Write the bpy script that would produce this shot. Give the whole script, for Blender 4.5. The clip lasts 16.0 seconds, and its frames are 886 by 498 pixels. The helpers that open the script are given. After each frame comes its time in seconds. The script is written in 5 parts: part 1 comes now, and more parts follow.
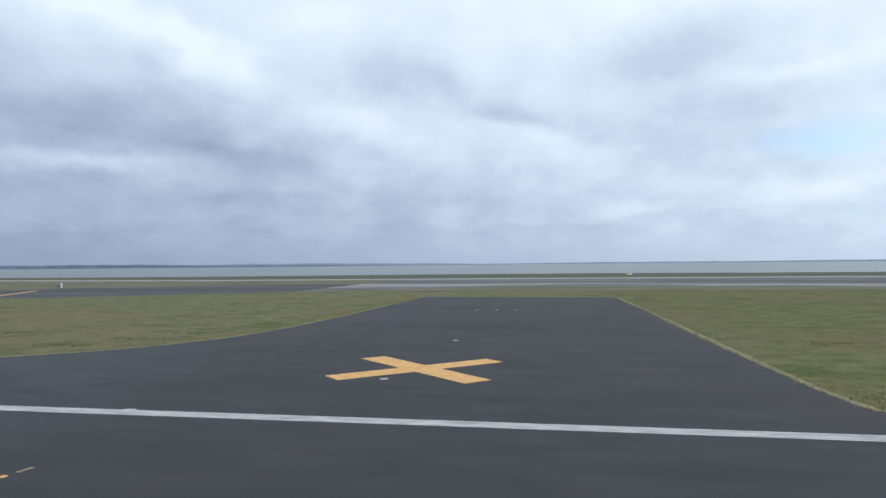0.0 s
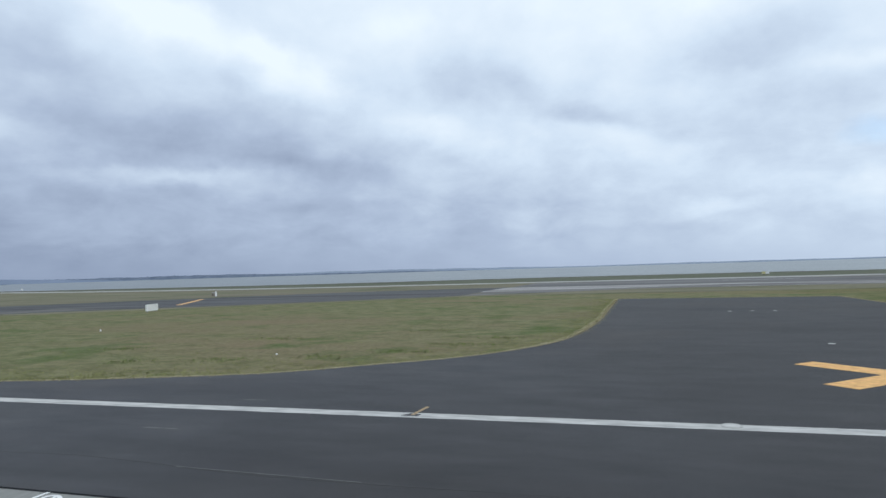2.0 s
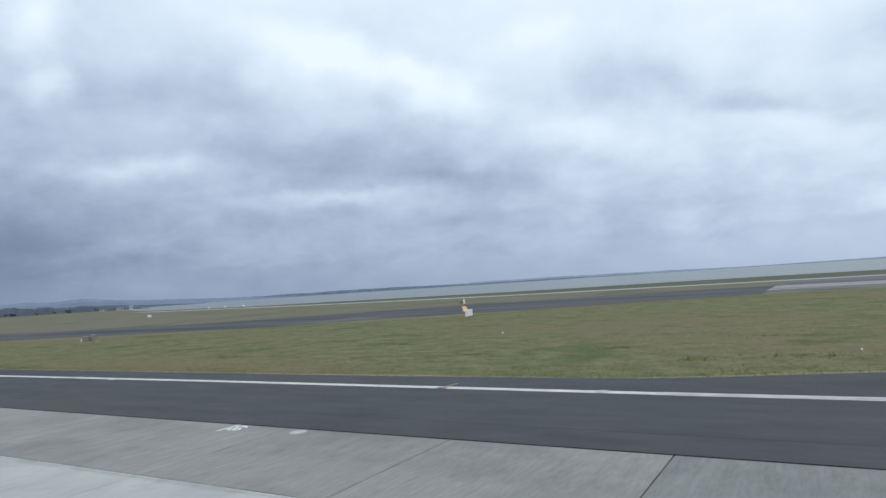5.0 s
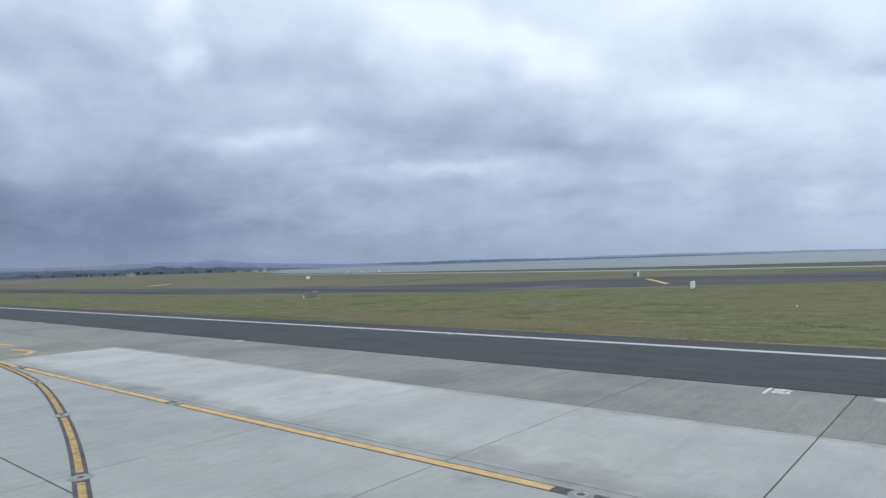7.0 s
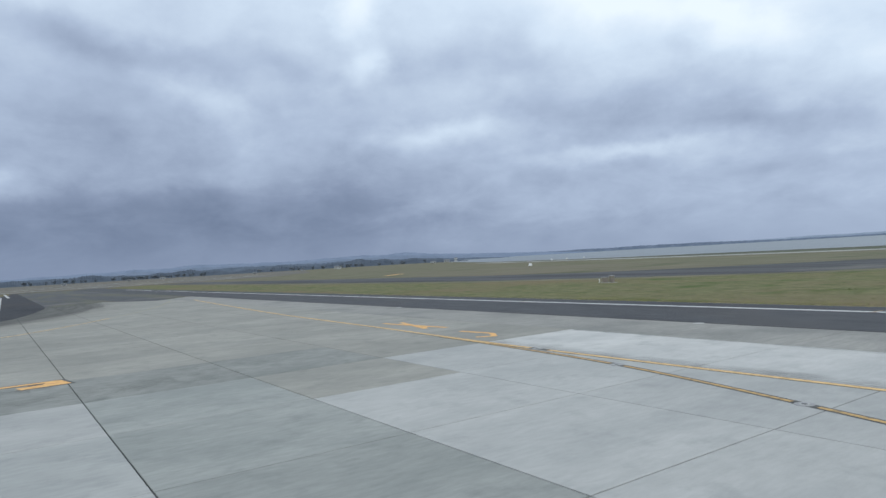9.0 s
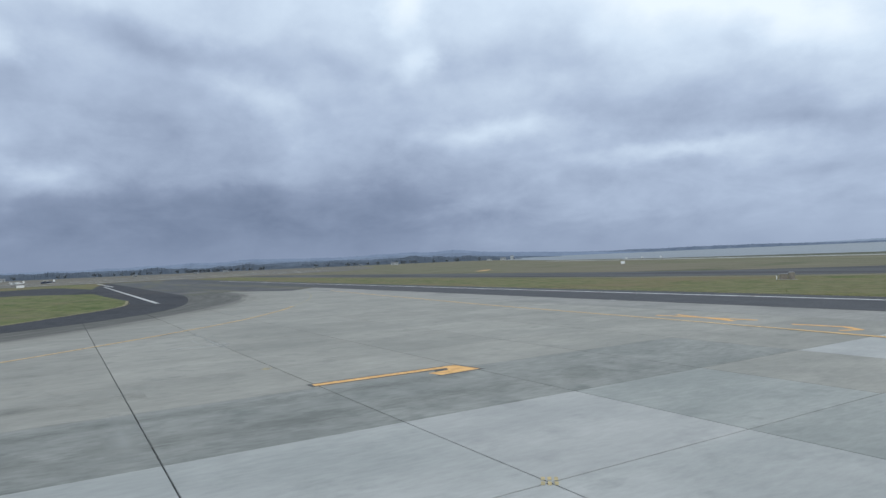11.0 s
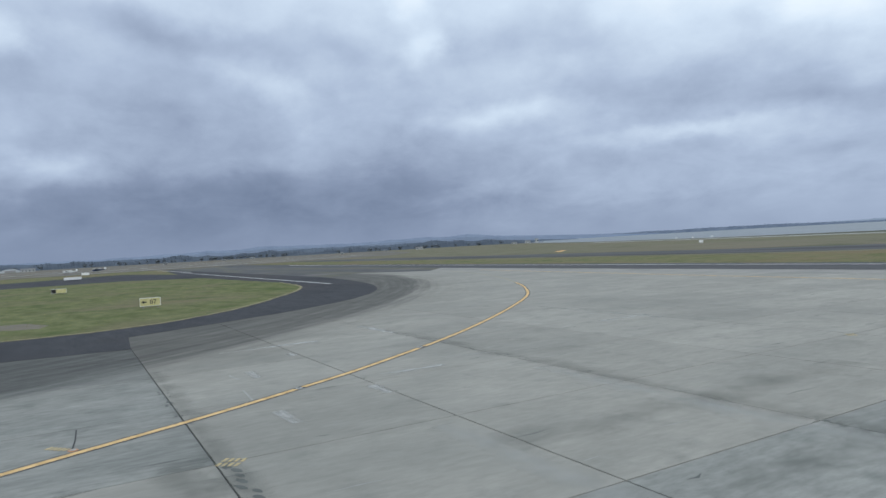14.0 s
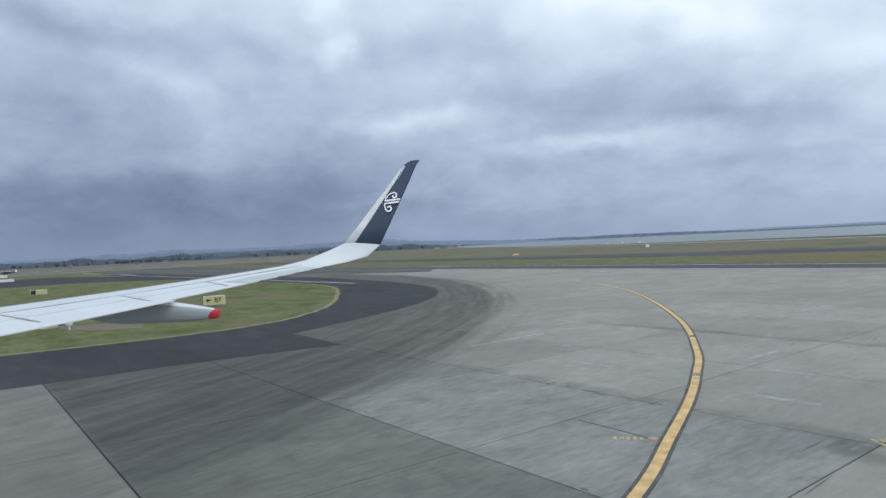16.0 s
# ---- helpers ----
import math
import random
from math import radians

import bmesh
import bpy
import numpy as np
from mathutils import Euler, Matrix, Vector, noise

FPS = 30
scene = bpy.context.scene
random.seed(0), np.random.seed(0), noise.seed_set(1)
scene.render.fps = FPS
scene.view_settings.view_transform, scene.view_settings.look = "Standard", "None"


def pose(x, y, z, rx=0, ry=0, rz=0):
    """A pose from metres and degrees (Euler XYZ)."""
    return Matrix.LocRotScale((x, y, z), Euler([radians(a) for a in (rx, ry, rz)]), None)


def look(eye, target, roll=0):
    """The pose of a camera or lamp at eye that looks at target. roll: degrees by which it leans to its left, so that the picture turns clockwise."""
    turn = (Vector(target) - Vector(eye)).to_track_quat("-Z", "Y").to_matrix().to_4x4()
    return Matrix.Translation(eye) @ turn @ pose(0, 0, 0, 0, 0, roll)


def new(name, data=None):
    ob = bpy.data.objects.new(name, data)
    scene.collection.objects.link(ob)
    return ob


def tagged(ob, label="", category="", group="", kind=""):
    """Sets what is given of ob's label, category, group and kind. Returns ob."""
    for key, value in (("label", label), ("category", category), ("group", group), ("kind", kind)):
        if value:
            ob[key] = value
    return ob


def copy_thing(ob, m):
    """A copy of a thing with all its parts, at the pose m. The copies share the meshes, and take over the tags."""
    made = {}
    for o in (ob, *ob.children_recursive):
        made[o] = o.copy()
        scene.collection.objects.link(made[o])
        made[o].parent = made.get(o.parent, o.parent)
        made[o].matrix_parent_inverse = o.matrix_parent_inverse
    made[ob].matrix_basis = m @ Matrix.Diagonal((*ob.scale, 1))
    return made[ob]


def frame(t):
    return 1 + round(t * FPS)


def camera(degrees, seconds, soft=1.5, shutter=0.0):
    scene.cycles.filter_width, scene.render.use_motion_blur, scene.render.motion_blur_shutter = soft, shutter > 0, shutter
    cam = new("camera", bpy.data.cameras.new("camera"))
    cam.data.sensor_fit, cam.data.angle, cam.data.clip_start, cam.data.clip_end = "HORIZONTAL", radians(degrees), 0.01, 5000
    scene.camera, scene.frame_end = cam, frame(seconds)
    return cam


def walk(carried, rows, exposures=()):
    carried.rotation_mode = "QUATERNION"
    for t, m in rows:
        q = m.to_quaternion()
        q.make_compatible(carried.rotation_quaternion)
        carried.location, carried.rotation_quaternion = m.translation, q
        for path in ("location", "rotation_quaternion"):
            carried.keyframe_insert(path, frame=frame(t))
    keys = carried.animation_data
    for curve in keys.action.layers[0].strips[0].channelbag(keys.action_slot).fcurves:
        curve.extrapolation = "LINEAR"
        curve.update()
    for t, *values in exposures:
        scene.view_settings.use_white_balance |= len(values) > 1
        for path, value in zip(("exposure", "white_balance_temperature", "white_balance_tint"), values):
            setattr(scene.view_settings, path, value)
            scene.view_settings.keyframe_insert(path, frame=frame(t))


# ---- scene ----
# ------------------------------------------------------------------ camera
EYE = 4.3
cam = camera(67.97, 16.0, soft=1.5)
ROWS = [
    # seconds, x, y, yaw, pitch, lean
    (0.0, -4.831, 7.406, 10.421, 1.345, -0.554),
    (0.5, -8.545, 7.294, 13.345, 0.681, -0.609),
    (1.0, -12.279, 7.005, 16.327, 0.887, -0.790),
    (1.5, -16.046, 6.649, 17.829, 0.937, -1.629),
    (2.0, -19.755, 6.373, 17.084, 1.871, -1.720),
    (2.5, -23.421, 5.739, 18.265, 1.643, -1.609),
    (3.0, -26.955, 5.180, 17.927, 1.781, 0.323),
    (3.5, -30.494, 4.282, 21.005, 3.022, -1.983),
    (4.0, -34.030, 3.190, 24.708, 2.952, -2.730),
    (6.5, -49.302, -3.753, 37.074, 2.831, -3.036),
    (7.0, -52.669, -5.777, 39.944, 1.243, -1.832),
    (7.5, -56.122, -7.937, 44.835, 1.974, -2.708),
    (8.0, -59.466, -10.248, 49.285, 1.085, -2.575),
    (8.5, -62.687, -12.613, 52.807, 0.774, -2.969),
    (9.0, -65.868, -15.116, 55.401, 0.932, -3.319),
    (11.5, -78.701, -29.643, 61.031, 0.580, -2.553),
    (12.0, -81.025, -32.702, 62.591, 0.236, -2.840),
    (12.5, -83.400, -35.723, 61.783, 0.103, -2.900),
    (13.0, -85.640, -38.739, 61.645, 0.133, -3.053),
    (13.5, -87.920, -41.813, 60.937, 0.001, -3.126),
    (14.0, -90.168, -44.824, 60.390, -0.329, -3.218),
    (14.5, -92.438, -47.876, 58.621, -0.346, -3.101),
    (15.0, -94.710, -50.855, 56.804, -0.218, -3.168),
    (15.5, -97.074, -53.730, 54.173, -0.418, -2.810),
    (16.0, -99.359, -56.737, 52.860, -0.286, -2.812),
]
walk(cam, [(t, pose(x, y, EYE, 90 + pitch, 0, yaw) @ pose(0, 0, 0, 0, 0, lean)) for t, x, y, yaw, pitch, lean in ROWS],
     exposures=[(0.0, 0.0), (16.0, 0.0)])

# ------------------------------------------------------------------ light
SUN_AZ, SUN_EL = 250.0, 42.0      # yaw from +y to the left, height, degrees


# the cloud deck: yaw and height of each mass, half width, half depth, slant, darkness or lightness
CLOUD_BASES = [(39, 11.6, 11, 2.8, -4, 0.19), (28, 9.4, 8, 1.6, -5, 0.16), (53, 17.0, 7, 2.4, 10, 0.13), (12, 16.0, 9, 2.6, -18, 0.18), (-11, 17.8, 14, 3.4, 4, 0.22), (-13, 13, 15, 7, 0, 0.15),
               (46, 15.6, 6, 1.8, 0, 0.12), (82, 17.8, 11, 2.0, -10, 0.20), (68, 16.6, 6, 1.7, -14, 0.10), (86, 14.2, 14, 5, -10, 0.13), (81, 6.2, 12, 1.7, 0, 0.15), (31, 5.6, 9, 1.2, 2, 0.10),
               (78, 3.2, 26, 3.4, 0, 0.36), (64, 7.0, 10, 2.4, 0, 0.10), (44, 6.6, 9, 1.3, 0, 0.07), (4, 12.2, 5, 1.3, -12, 0.14)]
CLOUD_BREAKS = [(29.5, 15.6, 4.5, 1.6, 0, 0.20), (38, 19.5, 10, 2.4, -12, 0.24), (62.3, 21.0, 3.4, 2.6, 0, 0.24), (59.5, 17.0, 2.4, 2.4, -35, 0.15), (94, 16.4, 2.6, 1.6, 0, 0.17), (90.5, 6.9, 5, 1.5, 0, 0.20),
                (75, 14.4, 5, 2.0, -24, 0.12), (56, 10.9, 9, 1.1, 2, 0.14), (40, 8.2, 9, 0.9, 0, 0.13), (1, 9.8, 6, 1.6, -10, 0.13), (-18, 5.2, 6, 1.2, 8, 0.22), (-16, 14.8, 9, 1.2, 0, 0.10),
                (17, 12.0, 9, 1.7, -18, 0.14), (-6, 4.8, 4, 0.7, 0, 0.16), (20, 19.5, 8, 2.4, 0, 0.10), (30, 17.8, 5, 1.6, -16, 0.14)]


def world_sky():
    w = bpy.data.worlds.new("overcast_sky")
    scene.world = w
    w.use_nodes = True
    nt = w.node_tree
    nt.nodes.clear()
    N, L = nt.nodes, nt.links

    def math_node(op, a, b=None, c=None, clamp=False):
        n = N.new("ShaderNodeMath")
        n.operation, n.use_clamp = op, clamp
        for i, v in enumerate((a, b, c)):
            if v is None:
                continue
            if isinstance(v, (int, float)):
                n.inputs[i].default_value = v
            else:
                L.new(v, n.inputs[i])
        return n.outputs[0]

    def noise_node(vec, scale, detail, rough, distortion=0.0):
        n = N.new("ShaderNodeTexNoise")
        L.new(vec, n.inputs["Vector"])
        n.inputs["Scale"].default_value = scale
        n.inputs["Detail"].default_value = detail
        n.inputs["Roughness"].default_value = rough
        n.inputs["Distortion"].default_value = distortion
        return n.outputs["Fac"]

    sky = N.new("ShaderNodeTexSky")
    sky.sky_type = "NISHITA"
    sky.sun_disc = False
    sky.sun_elevation = radians(SUN_EL)
    sky.sun_rotation = radians(-SUN_AZ)
    sky.air_density, sky.dust_density = 1.2, 2.0
    tc = N.new("ShaderNodeTexCoord")
    sep = N.new("ShaderNodeSeparateXYZ")
    L.new(tc.outputs["Generated"], sep.inputs[0])
    dx, dy, dz = sep.outputs
    up = math_node("MAXIMUM", dz, 0.0)
    den = math_node("ADD", up, 0.20)
    comb = N.new("ShaderNodeCombineXYZ")
    L.new(math_node("DIVIDE", dx, den), comb.inputs[0])
    L.new(math_node("DIVIDE", dy, den), comb.inputs[1])
    flat = comb.outputs[0]
    lump = N.new("ShaderNodeCombineXYZ")
    L.new(dx, lump.inputs[0])
    L.new(dy, lump.inputs[1])
    L.new(math_node("MULTIPLY", dz, 1.35), lump.inputs[2])
    lump_dir = lump.outputs[0]
    # cloud relief: flattened billows, finer puffs and wisps
    deck = noise_node(flat, 1.15, 9.0, 0.55, 0.35)
    billow = noise_node(lump_dir, 5.2, 7.0, 0.50, 0.1)
    wisp = noise_node(lump_dir, 15.0, 7.0, 0.57, 0.1)
    relief = math_node("ADD", math_node("MULTIPLY", math_node("SUBTRACT", deck, 0.5), 0.10),
                       math_node("ADD", math_node("MULTIPLY", math_node("SUBTRACT", billow, 0.5), 0.36), math_node("MULTIPLY", math_node("SUBTRACT", wisp, 0.5), 0.19)))
    # yaw and height of each direction, in degrees, stirred by a ragged warp
    yaw_deg = math_node("MULTIPLY", math_node("ARCTAN2", math_node("MULTIPLY", dx, -1.0), dy), 180 / math.pi)
    high_deg = math_node("MULTIPLY", math_node("ARCSINE", dz), 180 / math.pi)
    place = N.new("ShaderNodeCombineXYZ")
    L.new(yaw_deg, place.inputs[0])
    L.new(high_deg, place.inputs[1])
    warp = N.new("ShaderNodeTexNoise")
    L.new(lump_dir, warp.inputs["Vector"])
    warp.inputs["Scale"].default_value, warp.inputs["Detail"].default_value, warp.inputs["Roughness"].default_value = 7.0, 7.0, 0.54
    centred = N.new("ShaderNodeVectorMath")
    centred.operation = "SUBTRACT"
    L.new(warp.outputs["Color"], centred.inputs[0])
    centred.inputs[1].default_value = (0.5, 0.5, 0.5)
    off = N.new("ShaderNodeVectorMath")
    off.operation = "MULTIPLY_ADD"
    L.new(centred.outputs[0], off.inputs[0])
    off.inputs[1].default_value = (10.0, 4.2, 0.0)
    L.new(place.outputs[0], off.inputs[2])

    def mass(yaw, high, wide, deep, slant, reach):
        """0 to reach: how far a direction lies inside one cloud mass or break."""
        mp = N.new("ShaderNodeMapping")
        mp.vector_type = "TEXTURE"
        L.new(off.outputs[0], mp.inputs["Vector"])
        mp.inputs["Location"].default_value = (yaw, high, 0)
        mp.inputs["Rotation"].default_value = (0, 0, radians(-slant))
        mp.inputs["Scale"].default_value = (wide * 1.35, deep * 1.35, 1)
        n = N.new("ShaderNodeVectorMath")
        n.operation = "LENGTH"
        L.new(mp.outputs[0], n.inputs[0])
        r = N.new("ShaderNodeMapRange")
        r.interpolation_type = "SMOOTHSTEP"
        L.new(n.outputs["Value"], r.inputs[0])
        r.inputs[1].default_value, r.inputs[2].default_value = 0.0, 1.0
        r.inputs[3].default_value, r.inputs[4].default_value = reach, 0.0
        return r.outputs[0]

    for yaw, high, wide, deep, slant, dark in CLOUD_BASES:
        relief = math_node("SUBTRACT", relief, mass(yaw, high, wide, deep, slant, dark))
    for yaw, high, wide, deep, slant, light in CLOUD_BREAKS:
        relief = math_node("ADD", relief, mass(yaw, high, wide, deep, slant, light * 1.2))
    relief = math_node("MULTIPLY", relief, math_node("ADD", math_node("MULTIPLY", up, 5.0, clamp=True), 0.20, clamp=True))
    # small puffs with light rims low in the sky
    low = N.new("ShaderNodeCombineXYZ")
    L.new(dx, low.inputs[0])
    L.new(dy, low.inputs[1])
    L.new(math_node("MULTIPLY", dz, 2.4), low.inputs[2])
    puff = noise_node(low.outputs[0], 10.5, 8.0, 0.57, 0.3)
    band = math_node("MULTIPLY", math_node("SUBTRACT", 0.36, up, clamp=True), math_node("MULTIPLY", up, 16.0, clamp=True))
    relief = math_node("ADD", relief, math_node("MULTIPLY", math_node("SUBTRACT", puff, 0.5), math_node("MULTIPLY", band, 1.25)))
    # brighter towards the hidden sun and overhead, heavy over the land ahead
    tilt = math_node("ADD", math_node("MULTIPLY", dx, 0.31), math_node("MULTIPLY", up, 1.25))
    tilt = math_node("ADD", tilt, 0.528)
    value = math_node("ADD", tilt, math_node("MULTIPLY", relief, 1.0), clamp=True)
    ramp = N.new("ShaderNodeValToRGB")
    L.new(value, ramp.inputs[0])
    e = ramp.color_ramp.elements
    e[0].position, e[0].color = 0.0, (0.142, 0.190, 0.292, 1)
    e[1].position, e[1].color = 1.0, (0.850, 0.955, 1.05, 1)
    for p, c in ((0.25, (0.250, 0.314, 0.448, 1)), (0.5, (0.430, 0.526, 0.690, 1)), (0.75, (0.655, 0.780, 0.930, 1))):
        k = e.new(p)
        k.color = c
    # a few thin blue gaps low in the bright part
    gap = noise_node(flat, 0.9, 5.0, 0.6, 0.2)
    gap = math_node("MULTIPLY", math_node("SUBTRACT", gap, 0.60), 6.0, clamp=True)
    gap = math_node("MULTIPLY", gap, math_node("MULTIPLY", math_node("ADD", dx, -0.10), 2.2, clamp=True))
    gap = math_node("ADD", gap, math_node("MULTIPLY", mass(-20.5, 9.3, 5.0, 1.4, 6, 1.0), 0.55), clamp=True)
    dim = N.new("ShaderNodeMix")
    dim.data_type = "RGBA"
    dim.inputs[0].default_value = 1.0
    dim.blend_type = "MULTIPLY"
    L.new(sky.outputs[0], dim.inputs[6])
    dim.inputs[7].default_value = (0.175, 0.225, 0.285, 1)
    mix = N.new("ShaderNodeMix")
    mix.data_type = "RGBA"
    L.new(gap, mix.inputs[0])
    L.new(ramp.outputs[0], mix.inputs[6])
    L.new(dim.outputs[2], mix.inputs[7])
    bg = N.new("ShaderNodeBackground")
    L.new(mix.outputs[2], bg.inputs[0])
    bg.inputs[1].default_value = 1.0
    out = N.new("ShaderNodeOutputWorld")
    L.new(bg.outputs[0], out.inputs[0])


world_sky()
sun = new("sun", bpy.data.lights.new("sun", "SUN"))
sun.data.energy, sun.data.angle, sun.data.color = 0.55, radians(24), (1.0, 0.97, 0.93)
sun_dir = Vector((-math.sin(radians(SUN_AZ)) * math.cos(radians(SUN_EL)), math.cos(radians(SUN_AZ)) * math.cos(radians(SUN_EL)), math.sin(radians(SUN_EL))))
sun.matrix_world = look(sun_dir * 100, (0, 0, 0))


# ------------------------------------------------------------------ materials
def material(name, dark, light, rough=0.8, scale=1.0, stretch=(1, 1, 1), detail=6.0, bump=0.0, bump_scale=None, spread=(0.3, 0.7),
             patch=None, patch_scale=0.05, patch_spread=(0.45, 0.65), per_piece=0.0, metallic=0.0, specular=0.4, patch_stretch=(1, 1, 1), per_island=0.0, speck=0.0, speck_scale=9.0, speck_stretch=(1, 1, 1), second=None, second_scale=0.1, second_spread=(0.5, 0.7)):
    """A surface in two tones of grain, with larger patches of a third colour, on world-sized coordinates."""
    m = bpy.data.materials.new(name)
    m.use_nodes = True
    nt = m.node_tree
    N, L = nt.nodes, nt.links
    bsdf = N["Principled BSDF"]
    geo = N.new("ShaderNodeNewGeometry")

    def mapped(st):
        mp = N.new("ShaderNodeMapping")
        L.new(geo.outputs["Position"], mp.inputs[0])
        mp.inputs["Scale"].default_value = st
        return mp.outputs[0]

    def ranged(vec, sc, lohi, det, rg=0.6):
        n = N.new("ShaderNodeTexNoise")
        L.new(vec, n.inputs["Vector"])
        n.inputs["Scale"].default_value, n.inputs["Detail"].default_value, n.inputs["Roughness"].default_value = sc, det, rg
        r = N.new("ShaderNodeMapRange")
        L.new(n.outputs["Fac"], r.inputs[0])
        r.inputs[1].default_value, r.inputs[2].default_value = lohi
        return r.outputs[0], n.outputs["Fac"]

    base = mapped(stretch)
    grain, raw = ranged(base, scale, spread, detail)
    mix = N.new("ShaderNodeMix")
    mix.data_type = "RGBA"
    L.new(grain, mix.inputs[0])
    mix.inputs[6].default_value, mix.inputs[7].default_value = (*dark, 1), (*light, 1)
    colour = mix.outputs[2]
    if patch:
        p, _ = ranged(mapped(patch_stretch), patch_scale, patch_spread, 5.0)
        m2 = N.new("ShaderNodeMix")
        m2.data_type = "RGBA"
        L.new(p, m2.inputs[0])
        L.new(colour, m2.inputs[6])
        m2.inputs[7].default_value = (*patch, 1)
        colour = m2.outputs[2]
    if second:
        p, _ = ranged(mapped((1, 1, 1)), second_scale, second_spread, 6.0)
        m4 = N.new("ShaderNodeMix")
        m4.data_type = "RGBA"
        L.new(p, m4.inputs[0])
        L.new(colour, m4.inputs[6])
        m4.inputs[7].default_value = (*second, 1)
        colour = m4.outputs[2]
    if speck:
        p, _ = ranged(mapped(speck_stretch), speck_scale, (0.3, 0.7), 6.0, 0.7)
        r = N.new("ShaderNodeMapRange")
        L.new(p, r.inputs[0])
        r.inputs[3].default_value, r.inputs[4].default_value = 1 - speck, 1 + speck
        m5 = N.new("ShaderNodeMix")
        m5.data_type, m5.blend_type = "RGBA", "MULTIPLY"
        m5.inputs[0].default_value = 1.0
        L.new(colour, m5.inputs[6])
        L.new(r.outputs[0], m5.inputs[7])
        colour = m5.outputs[2]
    if per_piece or per_island:
        src = N.new("ShaderNodeObjectInfo").outputs["Random"] if per_piece else geo.outputs["Random Per Island"]
        amount = per_piece or per_island
        r = N.new("ShaderNodeMapRange")
        L.new(src, r.inputs[0])
        r.inputs[3].default_value, r.inputs[4].default_value = 1 - amount, 1 + amount
        m3 = N.new("ShaderNodeMix")
        m3.data_type, m3.blend_type = "RGBA", "MULTIPLY"
        m3.inputs[0].default_value = 1.0
        L.new(colour, m3.inputs[6])
        L.new(r.outputs[0], m3.inputs[7])
        colour = m3.outputs[2]
    L.new(colour, bsdf.inputs["Base Color"])
    bsdf.inputs["Roughness"].default_value = rough
    bsdf.inputs["Metallic"].default_value = metallic
    bsdf.inputs["Specular IOR Level"].default_value = specular
    if bump:
        b = N.new("ShaderNodeBump")
        n = N.new("ShaderNodeTexNoise")
        L.new(base, n.inputs["Vector"])
        n.inputs["Scale"].default_value, n.inputs["Detail"].default_value = bump_scale or scale * 4, 6.0
        L.new(n.outputs["Fac"], b.inputs["Height"])
        b.inputs["Strength"].default_value, b.inputs["Distance"].default_value = min(bump, 1.0), 0.02
        L.new(b.outputs[0], bsdf.inputs["Normal"])
    return m


M = {}
M["grass"] = material("grass", (0.094, 0.103, 0.044), (0.194, 0.188, 0.104), 0.95, 0.7, (0.75, 1, 1), 10, 0.9, 9.0, (0.32, 0.68),
                      patch=(0.176, 0.142, 0.088), patch_scale=0.06, patch_spread=(0.46, 0.66), patch_stretch=(0.5, 1, 1), specular=0.1, speck=0.30, speck_scale=3.0,
                      second=(0.068, 0.106, 0.032), second_scale=0.16, second_spread=(0.54, 0.72))
# greyed greens: distance haze put into the colour of the far grass
M["far_grass"] = material("hazed_far_grass", (0.120, 0.122, 0.078), (0.185, 0.176, 0.122), 0.95, 0.12, (0.35, 1.3, 1), 9, 0.5, 6.0, (0.36, 0.64),
                          patch=(0.172, 0.152, 0.116), patch_scale=0.02, patch_spread=(0.46, 0.66), patch_stretch=(0.35, 1.4, 1), specular=0.1, speck=0.16, speck_scale=1.2,
                          second=(0.090, 0.102, 0.058), second_scale=0.05, second_spread=(0.55, 0.72))
M["lush"] = material("lush_grass", (0.088, 0.105, 0.042), (0.162, 0.173, 0.081), 0.95, 0.55, (0.55, 1, 1), 10, 0.9, 9.0, (0.36, 0.64),
                     patch=(0.160, 0.144, 0.089), patch_scale=0.07, patch_spread=(0.46, 0.70), specular=0.1, speck=0.24, speck_scale=3.0,
                     second=(0.061, 0.093, 0.030), second_scale=0.16, second_spread=(0.54, 0.72))
# browns that hold the haze of the far ground; also a bare earth patch
M["brown_field"] = material("haze_dulled_bare_earth", (0.120, 0.112, 0.088), (0.190, 0.172, 0.140), 0.95, 0.05, (0.4, 1, 1), 8, 0.3, 6.0, (0.36, 0.64),
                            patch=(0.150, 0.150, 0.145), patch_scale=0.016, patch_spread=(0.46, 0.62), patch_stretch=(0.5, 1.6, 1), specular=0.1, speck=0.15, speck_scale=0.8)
M["blade"] = material("grass_blade", (0.114, 0.140, 0.043), (0.218, 0.230, 0.089), 0.9, 0.25, (1, 1, 1), 5, spread=(0.35, 0.65), per_island=0.30, specular=0.1)
M["fresh"] = material("fresh_grass_blade", (0.150, 0.170, 0.055), (0.250, 0.255, 0.100), 0.9, 0.5, (1, 1, 1), 5, per_island=0.25, specular=0.1)
M["rank"] = material("rank_grass_blade", (0.105, 0.145, 0.045), (0.180, 0.215, 0.080), 0.9, 0.5, (1, 1, 1), 5, per_island=0.25, specular=0.1)
M["straw"] = material("dry_grass", (0.270, 0.235, 0.135), (0.400, 0.355, 0.220), 0.9, 0.8, (1, 1, 1), 5, per_island=0.30, specular=0.1)
M["verge"] = material("bare_dry_verge", (0.172, 0.158, 0.096), (0.333, 0.304, 0.198), 0.95, 1.6, (1, 1, 1), 8, 0.6, 12.0, speck=0.25, speck_scale=6.0, specular=0.1)
